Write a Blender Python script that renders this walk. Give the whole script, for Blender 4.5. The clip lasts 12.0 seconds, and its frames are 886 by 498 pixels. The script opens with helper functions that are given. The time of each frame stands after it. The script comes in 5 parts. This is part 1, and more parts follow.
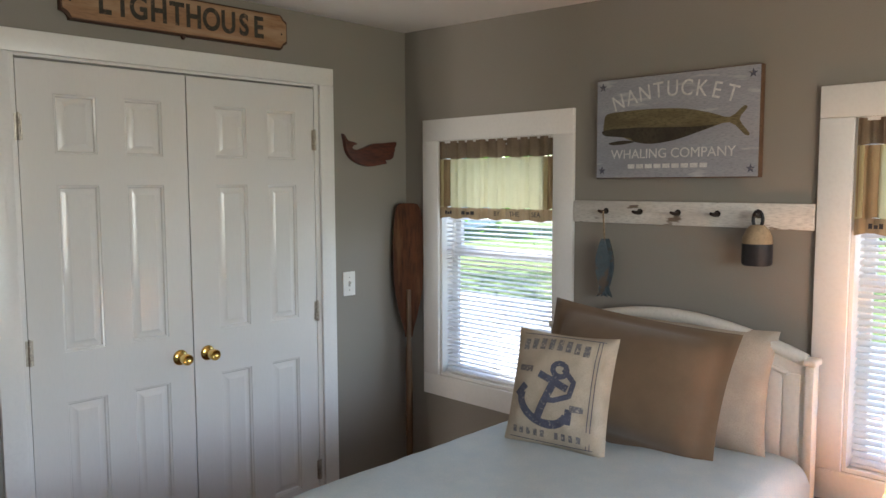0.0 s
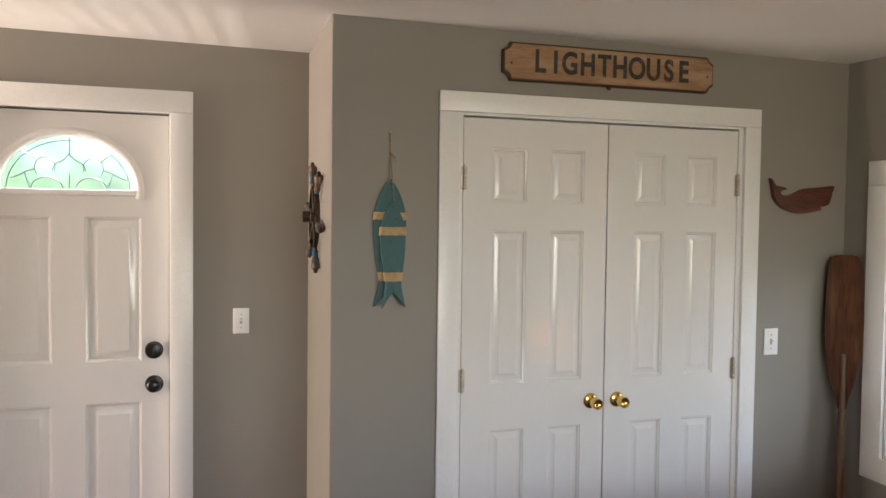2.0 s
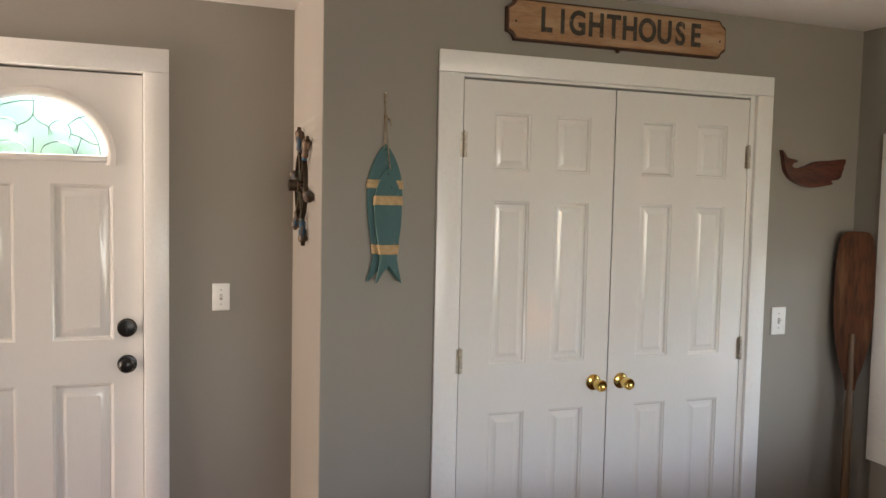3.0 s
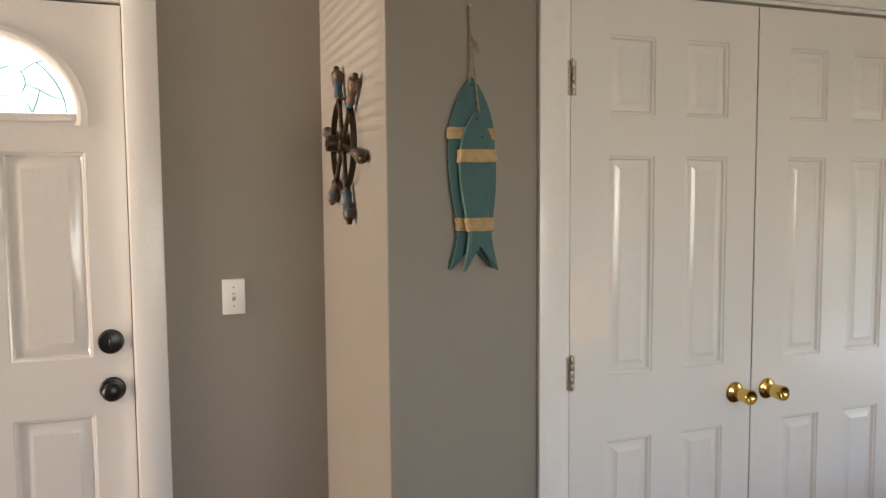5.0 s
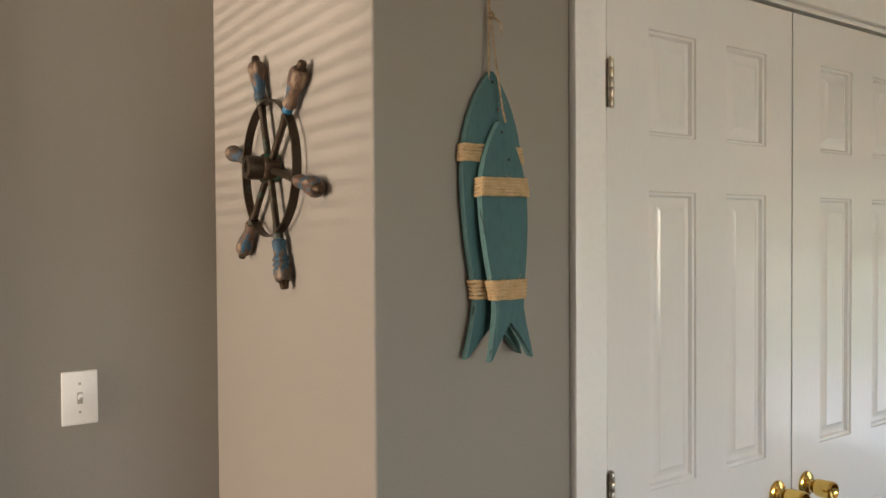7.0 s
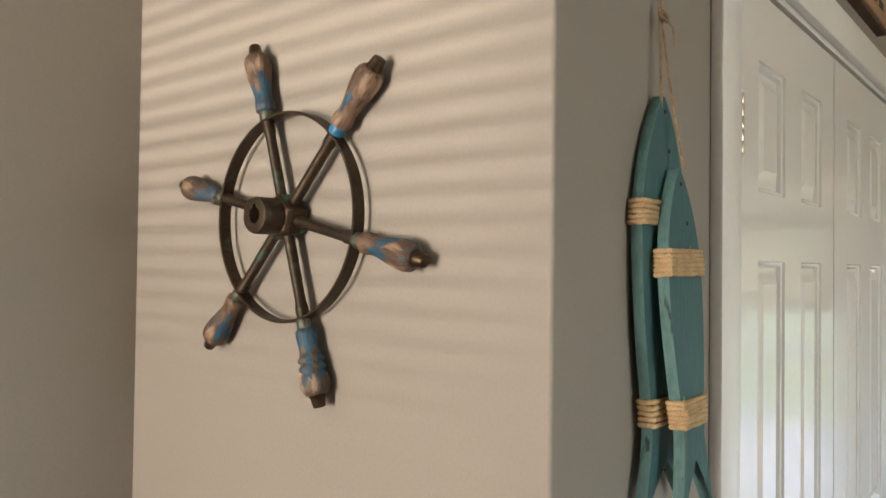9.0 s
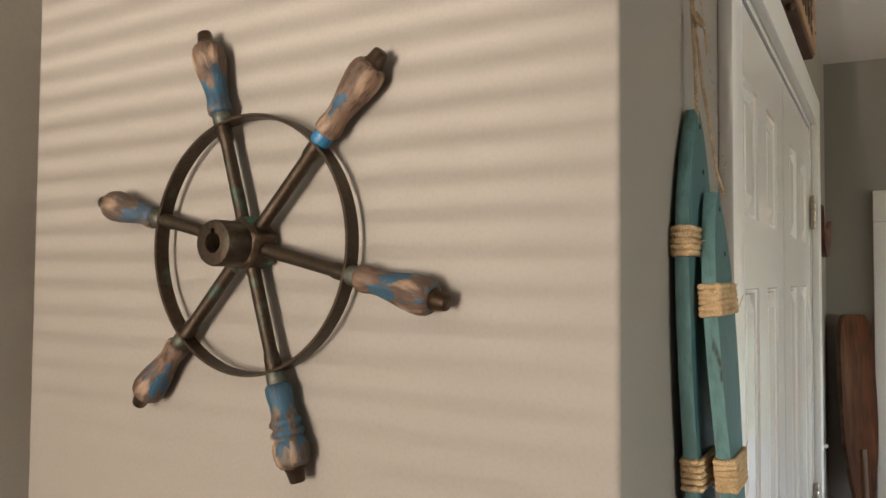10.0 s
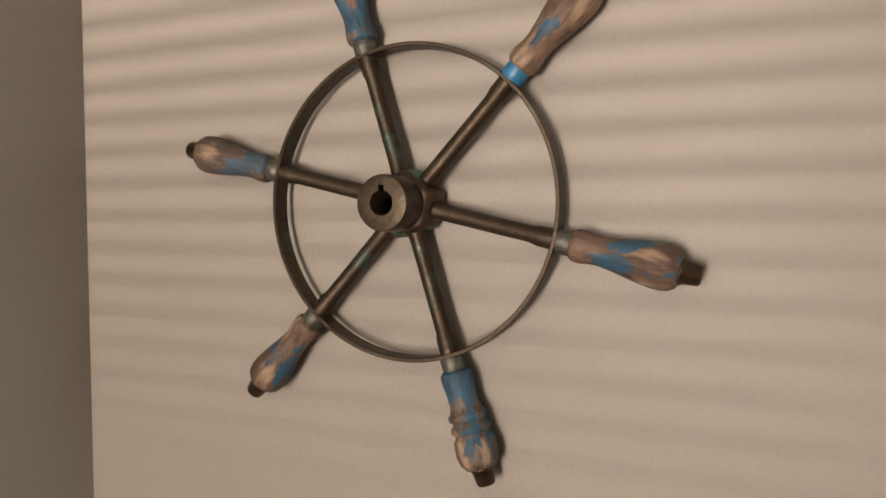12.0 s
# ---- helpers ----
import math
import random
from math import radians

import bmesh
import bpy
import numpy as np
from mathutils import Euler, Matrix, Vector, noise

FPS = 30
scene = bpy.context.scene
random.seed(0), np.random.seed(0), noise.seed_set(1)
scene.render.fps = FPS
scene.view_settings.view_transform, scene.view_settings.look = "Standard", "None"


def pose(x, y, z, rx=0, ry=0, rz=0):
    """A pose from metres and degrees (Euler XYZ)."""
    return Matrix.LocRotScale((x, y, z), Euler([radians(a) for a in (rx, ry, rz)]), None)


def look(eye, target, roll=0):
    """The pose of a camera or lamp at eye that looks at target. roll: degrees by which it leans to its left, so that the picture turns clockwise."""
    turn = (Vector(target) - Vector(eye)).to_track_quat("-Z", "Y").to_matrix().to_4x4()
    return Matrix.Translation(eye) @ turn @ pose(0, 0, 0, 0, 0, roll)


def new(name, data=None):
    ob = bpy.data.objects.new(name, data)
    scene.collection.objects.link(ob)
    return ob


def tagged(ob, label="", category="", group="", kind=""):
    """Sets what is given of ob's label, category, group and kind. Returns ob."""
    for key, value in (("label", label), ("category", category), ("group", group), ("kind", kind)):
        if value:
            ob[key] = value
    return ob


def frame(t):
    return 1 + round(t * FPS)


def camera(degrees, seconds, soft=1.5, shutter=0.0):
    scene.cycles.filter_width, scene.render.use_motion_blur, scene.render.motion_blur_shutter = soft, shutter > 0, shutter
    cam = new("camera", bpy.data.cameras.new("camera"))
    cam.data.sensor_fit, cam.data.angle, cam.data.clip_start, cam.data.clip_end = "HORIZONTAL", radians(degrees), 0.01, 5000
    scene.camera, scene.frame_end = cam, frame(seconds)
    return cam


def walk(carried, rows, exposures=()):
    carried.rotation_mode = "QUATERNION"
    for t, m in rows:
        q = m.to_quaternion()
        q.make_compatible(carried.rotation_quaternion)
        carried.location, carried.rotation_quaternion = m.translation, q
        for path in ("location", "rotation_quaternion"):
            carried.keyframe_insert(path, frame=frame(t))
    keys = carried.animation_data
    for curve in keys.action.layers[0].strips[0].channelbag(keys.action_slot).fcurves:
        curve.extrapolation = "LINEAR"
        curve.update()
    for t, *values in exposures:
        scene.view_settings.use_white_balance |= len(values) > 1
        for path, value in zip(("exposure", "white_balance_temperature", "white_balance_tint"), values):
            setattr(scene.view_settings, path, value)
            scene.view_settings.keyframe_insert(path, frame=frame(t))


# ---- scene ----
cam = camera(60.5, 12.0)
PATH = [
    (0, (-0.349, -2.81, 1.608), (1.078, -1.42, 1.436), -0.2),
    (0.5, (-0.37, -2.783, 1.631), (0.744, -1.127, 1.501), 0.1),
    (1, (-0.395, -2.756, 1.636), (0.471, -0.955, 1.547), 0.2),
    (1.5, (-0.404, -2.747, 1.633), (0.266, -0.864, 1.555), 0.0),
    (2, (-0.372, -2.739, 1.636), (0.184, -0.819, 1.564), 0.7),
    (2.5, (-0.355, -2.682, 1.609), (0.213, -0.766, 1.517), 1.9),
    (3, (-0.402, -2.534, 1.596), (0.221, -0.637, 1.474), 1.2),
    (3.5, (-0.476, -2.357, 1.571), (0.152, -0.463, 1.427), -0.6),
    (3.7, (-0.492, -2.277, 1.563), (0.14, -0.387, 1.4), -1.0),
    (5.3, (-0.508, -1.616, 1.51), (0.218, 0.242, 1.369), -0.2),
    (5.5, (-0.529, -1.533, 1.515), (0.24, 0.309, 1.388), -0.6),
    (6, (-0.556, -1.358, 1.509), (0.29, 0.45, 1.391), -0.9),
    (6.5, (-0.55, -1.161, 1.52), (0.393, 0.6, 1.428), -0.7),
    (6.7, (-0.54, -1.097, 1.516), (0.467, 0.63, 1.454), -0.4),
    (8.3, (-0.664, -0.588, 1.595), (0.832, 0.738, 1.546), -1.0),
    (8.5, (-0.658, -0.527, 1.588), (0.853, 0.783, 1.562), -0.5),
    (9, (-0.612, -0.374, 1.594), (0.928, 0.901, 1.634), 0.7),
    (9.5, (-0.575, -0.28, 1.597), (1.043, 0.893, 1.672), 1.7),
    (10, (-0.57, -0.177, 1.617), (1.155, 0.832, 1.695), 0.4),
    (10.5, (-0.573, -0.069, 1.634), (1.221, 0.812, 1.676), -0.5),
    (11, (-0.576, 0.022, 1.635), (1.272, 0.785, 1.608), 0.1),
    (11.5, (-0.577, 0.064, 1.648), (1.301, 0.745, 1.545), 0.3),
    (12, (-0.575, 0.089, 1.64), (1.248, 0.905, 1.55), -0.2),
]
walk(cam, [(t, look(eye, target, roll)) for t, eye, target, roll in PATH], [(0, 2.82, 6200, 12), (0.5, 3.08, 6150, 13), (1, 3.12, 6250, 13), (2.5, 3.04, 6800, 16), (6, 3.02, 6950, 15), (8.5, 3.3, 6550, 11), (10, 3.24, 6450, 11), (11, 3.02, 6550, 14), (12, 3.0, 6600, 15)])


# ---- world, sun, large lights ----
SUN_EL, SUN_AZ = 48.0, 262.0   # degrees above the horizon; way the light travels, from +x towards +y
world = bpy.data.worlds.new("world")
scene.world = world
world.use_nodes = True
wn = world.node_tree
sky = wn.nodes.new("ShaderNodeTexSky")
sky.sky_type, sky.sun_disc = "NISHITA", False
sky.sun_elevation, sky.sun_rotation = radians(SUN_EL), radians(270 - SUN_AZ)
wn.links.new(sky.outputs[0], wn.nodes["Background"].inputs[0])
wn.nodes["Background"].inputs[1].default_value = 0.15


def lamp(name, kind, m, energy, color=(1, 1, 1), size=None, angle=None, radius=None):
    data = bpy.data.lights.new(name, kind)
    data.energy, data.color = energy, color
    if size:
        data.shape, data.size, data.size_y = "RECTANGLE", size[0], size[1]
    if angle:
        data.angle = radians(angle)
    if radius:
        data.shadow_soft_size = radius
    ob = new(name, data)
    ob.matrix_world = m
    return ob


_way = Vector((math.cos(radians(SUN_AZ)) * math.cos(radians(SUN_EL)), math.sin(radians(SUN_AZ)) * math.cos(radians(SUN_EL)), -math.sin(radians(SUN_EL))))
lamp("sun", "SUN", look((0, 0, 0), _way), 5.0, (1.0, 0.95, 0.87), angle=0.5)
# fill lamps added in two window openings, both assumed and never in view
lamp("fill_back", "AREA", look((0.4, -4.24, 1.5), (0.5, 0, 4.6)), 5.4, (1.0, 0.90, 0.80), size=(1.95, 1.05))
lamp("fill_side", "AREA", look((-3.995, 0.385, 1.33), (0, 0.36, 1.6)), 18.5, (1.0, 0.86, 0.72), size=(0.57, 1.68))
# unseen small lamp added outside, sending stripes up through the side window's blind
lamp("stripe_lamp", "AREA", look((-9.0, 0.30, 0.15), (0, 0.4, 2.0)), 70, (1.0, 0.87, 0.76), size=(0.25, 0.022))
# bulb of the bedside lamp
lamp("bulb", "POINT", pose(1.93, -2.385, 0.80), 3.2, (1.0, 0.52, 0.26), radius=0.03)


# ---- materials ----
def material(name, base, rough=0.6, metal=0.0, second=None, scale=8.0, fine=120.0, vary=0.12, bump=0.05, spec=0.5, stretch=(1, 1, 1), third=None, patch=(0.5, 0.6), coat=0.0, transmission=0.0, per_piece=0.0, patch_scale=None):
    """Base colour broken up by a broad and a fine noise, with fine relief; third shows in worn patches."""
    m = bpy.data.materials.new(name)
    m.use_nodes = True
    nt = m.node_tree
    p = nt.nodes["Principled BSDF"]
    co = nt.nodes.new("ShaderNodeTexCoord")
    mp = nt.nodes.new("ShaderNodeMapping")
    mp.inputs["Scale"].default_value = stretch
    nt.links.new(co.outputs["Object"], mp.inputs["Vector"])

    def tex(s, detail=4.0):
        n = nt.nodes.new("ShaderNodeTexNoise")
        n.inputs["Scale"].default_value, n.inputs["Detail"].default_value = s, detail
        nt.links.new(mp.outputs[0], n.inputs["Vector"])
        return n

    broad, grain = tex(scale), tex(fine, 6.0)
    second = second or tuple(c * (1 - 2 * vary) for c in base)

    def mix(a, b, fac, kind="MIX"):
        n = nt.nodes.new("ShaderNodeMix")
        n.data_type, n.blend_type = "RGBA", kind
        for socket, value in ((n.inputs[6], a), (n.inputs[7], b)):
            if isinstance(value, tuple):
                socket.default_value = (*value, 1)
            else:
                nt.links.new(value, socket)
        if isinstance(fac, float):
            n.inputs[0].default_value = fac
        else:
            nt.links.new(fac, n.inputs[0])
        return n.outputs[2]

    def ramp(source, lo, hi):
        n = nt.nodes.new("ShaderNodeMapRange")
        n.inputs[1].default_value, n.inputs[2].default_value = lo, hi
        nt.links.new(source, n.inputs[0])
        return n.outputs[0]

    col = mix(base, second, ramp(broad.outputs[0], 0.35, 0.7))
    col = mix(col, tuple(c * (1 - vary) for c in second), ramp(grain.outputs[0], 0.45, 0.75))
    if third:
        col = mix(col, third, ramp(tex(patch_scale or scale * 3, 5.0).outputs[0], *patch))
    if per_piece:
        info = nt.nodes.new("ShaderNodeObjectInfo")
        hsv = nt.nodes.new("ShaderNodeHueSaturation")
        nt.links.new(ramp(info.outputs["Random"], 0, 1), hsv.inputs["Value"])
        hsv.inputs["Value"].default_value = 1
        mr = nt.nodes.new("ShaderNodeMapRange")
        mr.inputs[3].default_value, mr.inputs[4].default_value = 1 - per_piece, 1 + per_piece
        nt.links.new(info.outputs["Random"], mr.inputs[0])
        nt.links.new(mr.outputs[0], hsv.inputs["Value"])
        nt.links.new(col, hsv.inputs["Color"])
        col = hsv.outputs[0]
    nt.links.new(col, p.inputs["Base Color"])
    rr = nt.nodes.new("ShaderNodeMapRange")
    rr.inputs[3].default_value, rr.inputs[4].default_value = max(rough - 0.06, 0.02), min(rough + 0.08, 1.0)
    nt.links.new(broad.outputs[0], rr.inputs[0])
    nt.links.new(rr.outputs[0], p.inputs["Roughness"])
    p.inputs["Metallic"].default_value = metal
    p.inputs["Specular IOR Level"].default_value = spec
    p.inputs["Coat Weight"].default_value = coat
    p.inputs["Transmission Weight"].default_value = transmission
    if bump:
        b = nt.nodes.new("ShaderNodeBump")
        b.inputs["Strength"].default_value, b.inputs["Distance"].default_value = bump, 0.004
        nt.links.new(grain.outputs[0], b.inputs["Height"])
        nt.links.new(b.outputs[0], p.inputs["Normal"])
    return m


def cloth(name, base, through_light=0.0, fine=350.0, vary=0.1, bump=0.25, second=None):
    m = material(name, base, 0.9, fine=fine, vary=vary, bump=bump, spec=0.15, scale=14, second=second)
    if through_light:
        nt = m.node_tree
        out, p = nt.nodes["Material Output"], nt.nodes["Principled BSDF"]
        tr, mx = nt.nodes.new("ShaderNodeBsdfTranslucent"), nt.nodes.new("ShaderNodeMixShader")
        tr.inputs[0].default_value = (*base, 1)
        mx.inputs[0].default_value = through_light
        nt.links.new(p.outputs[0], mx.inputs[1])
        nt.links.new(tr.outputs[0], mx.inputs[2])
        nt.links.new(mx.outputs[0], out.inputs[0])
    return m


PAINT = material("greige_wall_paint", (0.282, 0.258, 0.226), 0.52, scale=1.3, fine=260, vary=0.03, bump=0.03, spec=0.25)
CEILING = material("ceiling_paint", (0.78, 0.76, 0.74), 0.85, scale=1.5, fine=180, vary=0.02, bump=0.12, spec=0.2)
TRIM = material("white_trim_paint", (0.80, 0.79, 0.765), 0.30, scale=2.5, fine=90, vary=0.02, bump=0.012)
DOOR = material("white_door_paint", (0.74, 0.725, 0.70), 0.16, spec=0.55, scale=2.0, fine=140, vary=0.012, bump=0.008, stretch=(1, 1, 0.2))
FLOOR = material("cherry_floorboards", (0.20, 0.082, 0.052), 0.35, scale=2, fine=60, vary=0.15, bump=0.05, stretch=(1, 8, 1))
BRASS = material("polished_brass", (0.80, 0.55, 0.16), 0.16, 1.0, scale=20, vary=0.05, bump=0.0)
OLD_BRASS = material("dull_hinge_brass", (0.58, 0.53, 0.45), 0.34, 1.0, scale=40, vary=0.15, bump=0.03)
BLACK = material("oil_black_metal", (0.012, 0.011, 0.011), 0.32, 0.3, scale=30, vary=0.1, bump=0.03)
PLASTIC = material("white_switch_plastic", (0.80, 0.79, 0.76), 0.35, scale=20, vary=0.02, bump=0.0)
DARK = material("dark_gap", (0.02, 0.02, 0.02), 0.9, bump=0.0)
GLASS = bpy.data.materials.new("window_glass")
GLASS.use_nodes = True
_p = GLASS.node_tree.nodes["Principled BSDF"]
_p.inputs["Transmission Weight"].default_value, _p.inputs["Roughness"].default_value, _p.inputs["IOR"].default_value = 1.0, 0.0, 1.01
FROST = bpy.data.materials.new("patterned_glass")
FROST.use_nodes = True
_p = FROST.node_tree.nodes["Principled BSDF"]
_p.inputs["Base Color"].default_value = (0.30, 0.45, 0.43, 1)
_p.inputs["Transmission Weight"].default_value, _p.inputs["Roughness"].default_value, _p.inputs["IOR"].default_value = 1.0, 0.22, 1.3
LEAD = material("lead_came", (0.11, 0.12, 0.12), 0.4, 0.8, bump=0.0)
SLAT = material("blind_slat_vinyl", (0.82, 0.83, 0.84), 0.45, scale=10, vary=0.02, bump=0.0)
VINYL = material("window_vinyl", (0.80, 0.81, 0.81), 0.4, scale=6, vary=0.03, bump=0.02)


# ---- mesh helpers ----
def part(name, bm, mat, parent=None, label="", smooth=False):
    me = bpy.data.meshes.new(name)
    bmesh.ops.recalc_face_normals(bm, faces=bm.faces)
    bm.to_mesh(me)
    bm.free()
    me.materials.append(mat)
    if smooth:
        for f in me.polygons:
            f.use_smooth = True
    ob = new(name, me)
    if parent:
        ob.parent = parent
    if label:
        ob["label"] = label
    return ob


def soft(ob, angle=40):
    """Smooth shading with the sharp edges kept."""
    me = ob.data
    for f in me.polygons:
        f.use_smooth = True
    me.set_sharp_from_angle(angle=radians(angle))
    return ob


def box(x0, y0, z0, x1, y1, z1, bevel=0.0, seg=2, bm=None):
    own = bm is None
    b = bmesh.new()
    v = [b.verts.new((x, y, z)) for z in (z0, z1) for y in (y0, y1) for x in (x0, x1)]
    for f in ((0, 1, 3, 2), (4, 5, 7, 6), (0, 1, 5, 4), (2, 3, 7, 6), (0, 2, 6, 4), (1, 3, 7, 5)):
        b.faces.new([v[i] for i in f])
    bmesh.ops.recalc_face_normals(b, faces=b.faces)
    if bevel:
        bmesh.ops.bevel(b, geom=b.edges[:], offset=bevel, segments=seg, affect="EDGES", profile=0.5)
    if own:
        return b
    return join(bm, b)


def join(bm, b, m=None):
    """Adds b, moved by m, to bm."""
    if m is not None:
        bmesh.ops.transform(b, matrix=m, verts=b.verts)
    table = {v: bm.verts.new(v.co) for v in b.verts}
    for f in b.faces:
        bm.faces.new([table[v] for v in f.verts])
    b.free()
    return bm


def moved(bm, m):
    bmesh.ops.transform(bm, matrix=m, verts=bm.verts)
    return bm


def lathe(profile, seg=24, squash=1.0):
    """A turned solid about z from (radius, height) pairs."""
    bm = bmesh.new()
    rings = []
    for r, h in profile:
        if r < 1e-6:
            rings.append([bm.verts.new((0, 0, h))])
        else:
            rings.append([bm.verts.new((r * math.cos(2 * math.pi * i / seg), squash * r * math.sin(2 * math.pi * i / seg), h)) for i in range(seg)])
    for a, b in zip(rings, rings[1:]):
        for i in range(seg):
            j = (i + 1) % seg
            if len(a) == 1 and len(b) == 1:
                continue
            if len(a) == 1:
                bm.faces.new((a[0], b[i], b[j]))
            elif len(b) == 1:
                bm.faces.new((a[i], a[j], b[0]))
            else:
                bm.faces.new((a[i], a[j], b[j], b[i]))
    for ring in (rings[0], rings[-1]):
        if len(ring) > 1:
            bm.faces.new(ring)
    return bm


def tube(points, r, seg=8, closed=False, bm=None):
    """A round bar along points; r may be a list."""
    b = bm or bmesh.new()
    pts = [Vector(p) for p in points]
    n = len(pts)
    rings = []
    up = None
    for i, p in enumerate(pts):
        a = pts[i - 1] if (i or closed) else p
        c = pts[(i + 1) % n] if (i < n - 1 or closed) else p
        t = (c - a).normalized()
        if up is None:
            up = Vector((0, 0, 1)) if abs(t.z) < 0.9 else Vector((1, 0, 0))
        side = t.cross(up).normalized()
        up = side.cross(t).normalized()
        rad = r[i] if isinstance(r, (list, tuple)) else r
        rings.append([b.verts.new(p + rad * (math.cos(2 * math.pi * k / seg) * side + math.sin(2 * math.pi * k / seg) * up)) for k in range(seg)])
    for i in range(n if closed else n - 1):
        a, c = rings[i], rings[(i + 1) % n]
        for k in range(seg):
            b.faces.new((a[k], a[(k + 1) % seg], c[(k + 1) % seg], c[k]))
    if not closed:
        b.faces.new(rings[0])
        b.faces.new(rings[-1])
    return b


def smooth_line(points, steps=6, closed=True):
    """Catmull-Rom through a few control points."""
    out, n = [], len(points)
    for i in range(n if closed else n - 1):
        p = [Vector((*points[(i + k) % n if closed else min(max(i + k, 0), n - 1)], 0)[:2]) for k in (-1, 0, 1, 2)]
        for s in range(steps):
            t = s / steps
            out.append(0.5 * ((2 * p[1]) + (p[2] - p[0]) * t + (2 * p[0] - 5 * p[1] + 4 * p[2] - p[3]) * t * t + (3 * p[1] - p[0] - 3 * p[2] + p[3]) * t ** 3))
    return out


def board(outline, depth, bevel=0.0, seg=2):
    """A sawn board: the outline in the x-z plane, thickness towards -y from 0."""
    bm = bmesh.new()
    front = [bm.verts.new((p[0], -depth, p[1])) for p in outline]
    back = [bm.verts.new((p[0], 0, p[1])) for p in outline]
    f = bm.faces.new(front)
    bm.faces.new(back[::-1])
    n = len(outline)
    for i in range(n):
        bm.faces.new((front[i], front[(i + 1) % n], back[(i + 1) % n], back[i]))
    if bevel:
        rim = [e for e in f.edges]
        bmesh.ops.bevel(bm, geom=rim, offset=bevel, segments=seg, affect="EDGES", profile=0.5)
    return bm


def empty(name, m, label, category, group="", kind=""):
    ob = new(name)
    ob.matrix_world = m
    return tagged(ob, label, category, group, kind)


def lettering(name, text, size, mat, parent, m, depth=0.001, label="", spacing=1.0, squeeze=1.0, bold=0.0):
    data = bpy.data.curves.new(name, "FONT")
    data.body, data.size, data.extrude, data.align_x, data.align_y = text, size, depth, "CENTER", "CENTER"
    data.space_character, data.offset = spacing, bold
    tmp = new(name + "_tmp", data)
    dg = bpy.context.evaluated_depsgraph_get()
    me = bpy.data.meshes.new_from_object(tmp.evaluated_get(dg))
    bpy.data.objects.remove(tmp)
    me.materials.clear()
    me.materials.append(mat)
    me.name = name
    me.transform(m @ Matrix.Diagonal((squeeze, 1, 1, 1)))
    ob = new(name, me)
    ob.parent = parent
    if label:
        ob["label"] = label
    return ob


# ---- setting ----
CEIL = 2.37
XW = 2.27      # window wall
YF = 0.755     # front-door wall
XL, YB = -1.6, -4.2     # near left wall, placed to block side light; an added hall runs to XH
XH, YH = -4.0, 0.04


def wall(name, axis, at, out, u0, u1, openings, label, z0=0.0, z1=CEIL + 0.09):
    """A wall in the plane axis = at, thick towards out, from u0 to u1, with openings (u0, u1, z0, z1) through it."""
    bm = bmesh.new()
    cuts = sorted({u0, u1, *[o[0] for o in openings], *[o[1] for o in openings]})
    for a, b in zip(cuts, cuts[1:]):
        spans = [(z0, z1)]
        for o in openings:
            if o[0] <= a and b <= o[1]:
                spans = [s for lo, hi in spans for s in ((lo, min(hi, o[2])), (max(lo, o[3]), hi)) if s[1] - s[0] > 1e-4]
        for lo, hi in spans:
            t = sorted((at, at + out))
            if axis == "x":
                box(t[0], a, lo, t[1], b, hi, bm=bm)
            else:
                box(a, t[0], lo, b, t[1], hi, bm=bm)
    bmesh.ops.remove_doubles(bm, verts=bm.verts, dist=1e-5)
    return tagged(part(name, bm, PAINT), label, "wall", kind="structure")


R = 0.0045   # rounded drywall corner
W1 = (-0.916, -0.241, 0.672, 1.810)   # window openings: y0, y1, z0, z1
W2 = (-2.738, -2.063, 0.672, 1.810)
W3 = (0.09, 0.68, 0.45, 2.2)
CL = (0.472, 1.736, 0.0, 2.062)       # closet opening: x0, x1, z0, z1
FD = (-1.448, -0.582, 0.0, 2.104)     # front door
wall("wall_closet", "y", 0, 0.12, R, XW, [CL], "greige painted wall around the closet doors")
wall("wall_side", "x", 0, 0.12, R, YF, [], "greige painted return wall with a ship wheel")
wall("wall_front", "y", YF, 0.14, XH, XW + 0.12, [FD], "greige painted wall with the front door")
wall("wall_window", "x", XW, 0.12, YB, YF, [W1, W2], "greige painted wall with two windows")
# left wall and hall are added, unseen, and keep side light off window wall
wall("wall_left", "x", XL, -0.12, YB, YH, [], "unseen greige wall that blocks side light from the window wall")
wall("wall_hall", "y", YH, -0.12, XH, XL - 0.12, [], "unseen greige wall of an added hall")
wall("wall_hall_end", "x", XH, -0.12, YH - 0.12, YF + 0.14, [W3], "unseen greige wall with an opening added for light")
# this opening is added so the back fill lamp can shine in
wall("wall_back", "y", YB, -0.12, XL - 0.12, XW + 0.12, [(-0.6, 1.4, 0.95, 2.05)], "unseen greige wall with an opening added for light")
_bm = bmesh.new()
_ring = [(R - R * math.cos(a), R - R * math.sin(a)) for a in [math.pi / 2 * i / 6 for i in range(7)]] + [(R, R + 0.004), (R + 0.004, R)]
_a = [_bm.verts.new((x, y, 0)) for x, y in _ring[:7]]
_b = [_bm.verts.new((x, y, CEIL + 0.05)) for x, y in _ring[:7]]
for i in range(6):
    _bm.faces.new((_a[i], _a[i + 1], _b[i + 1], _b[i]))
tagged(soft(part("wall_corner", _bm, PAINT)), "rounded plaster corner in greige paint", "wall", kind="structure")
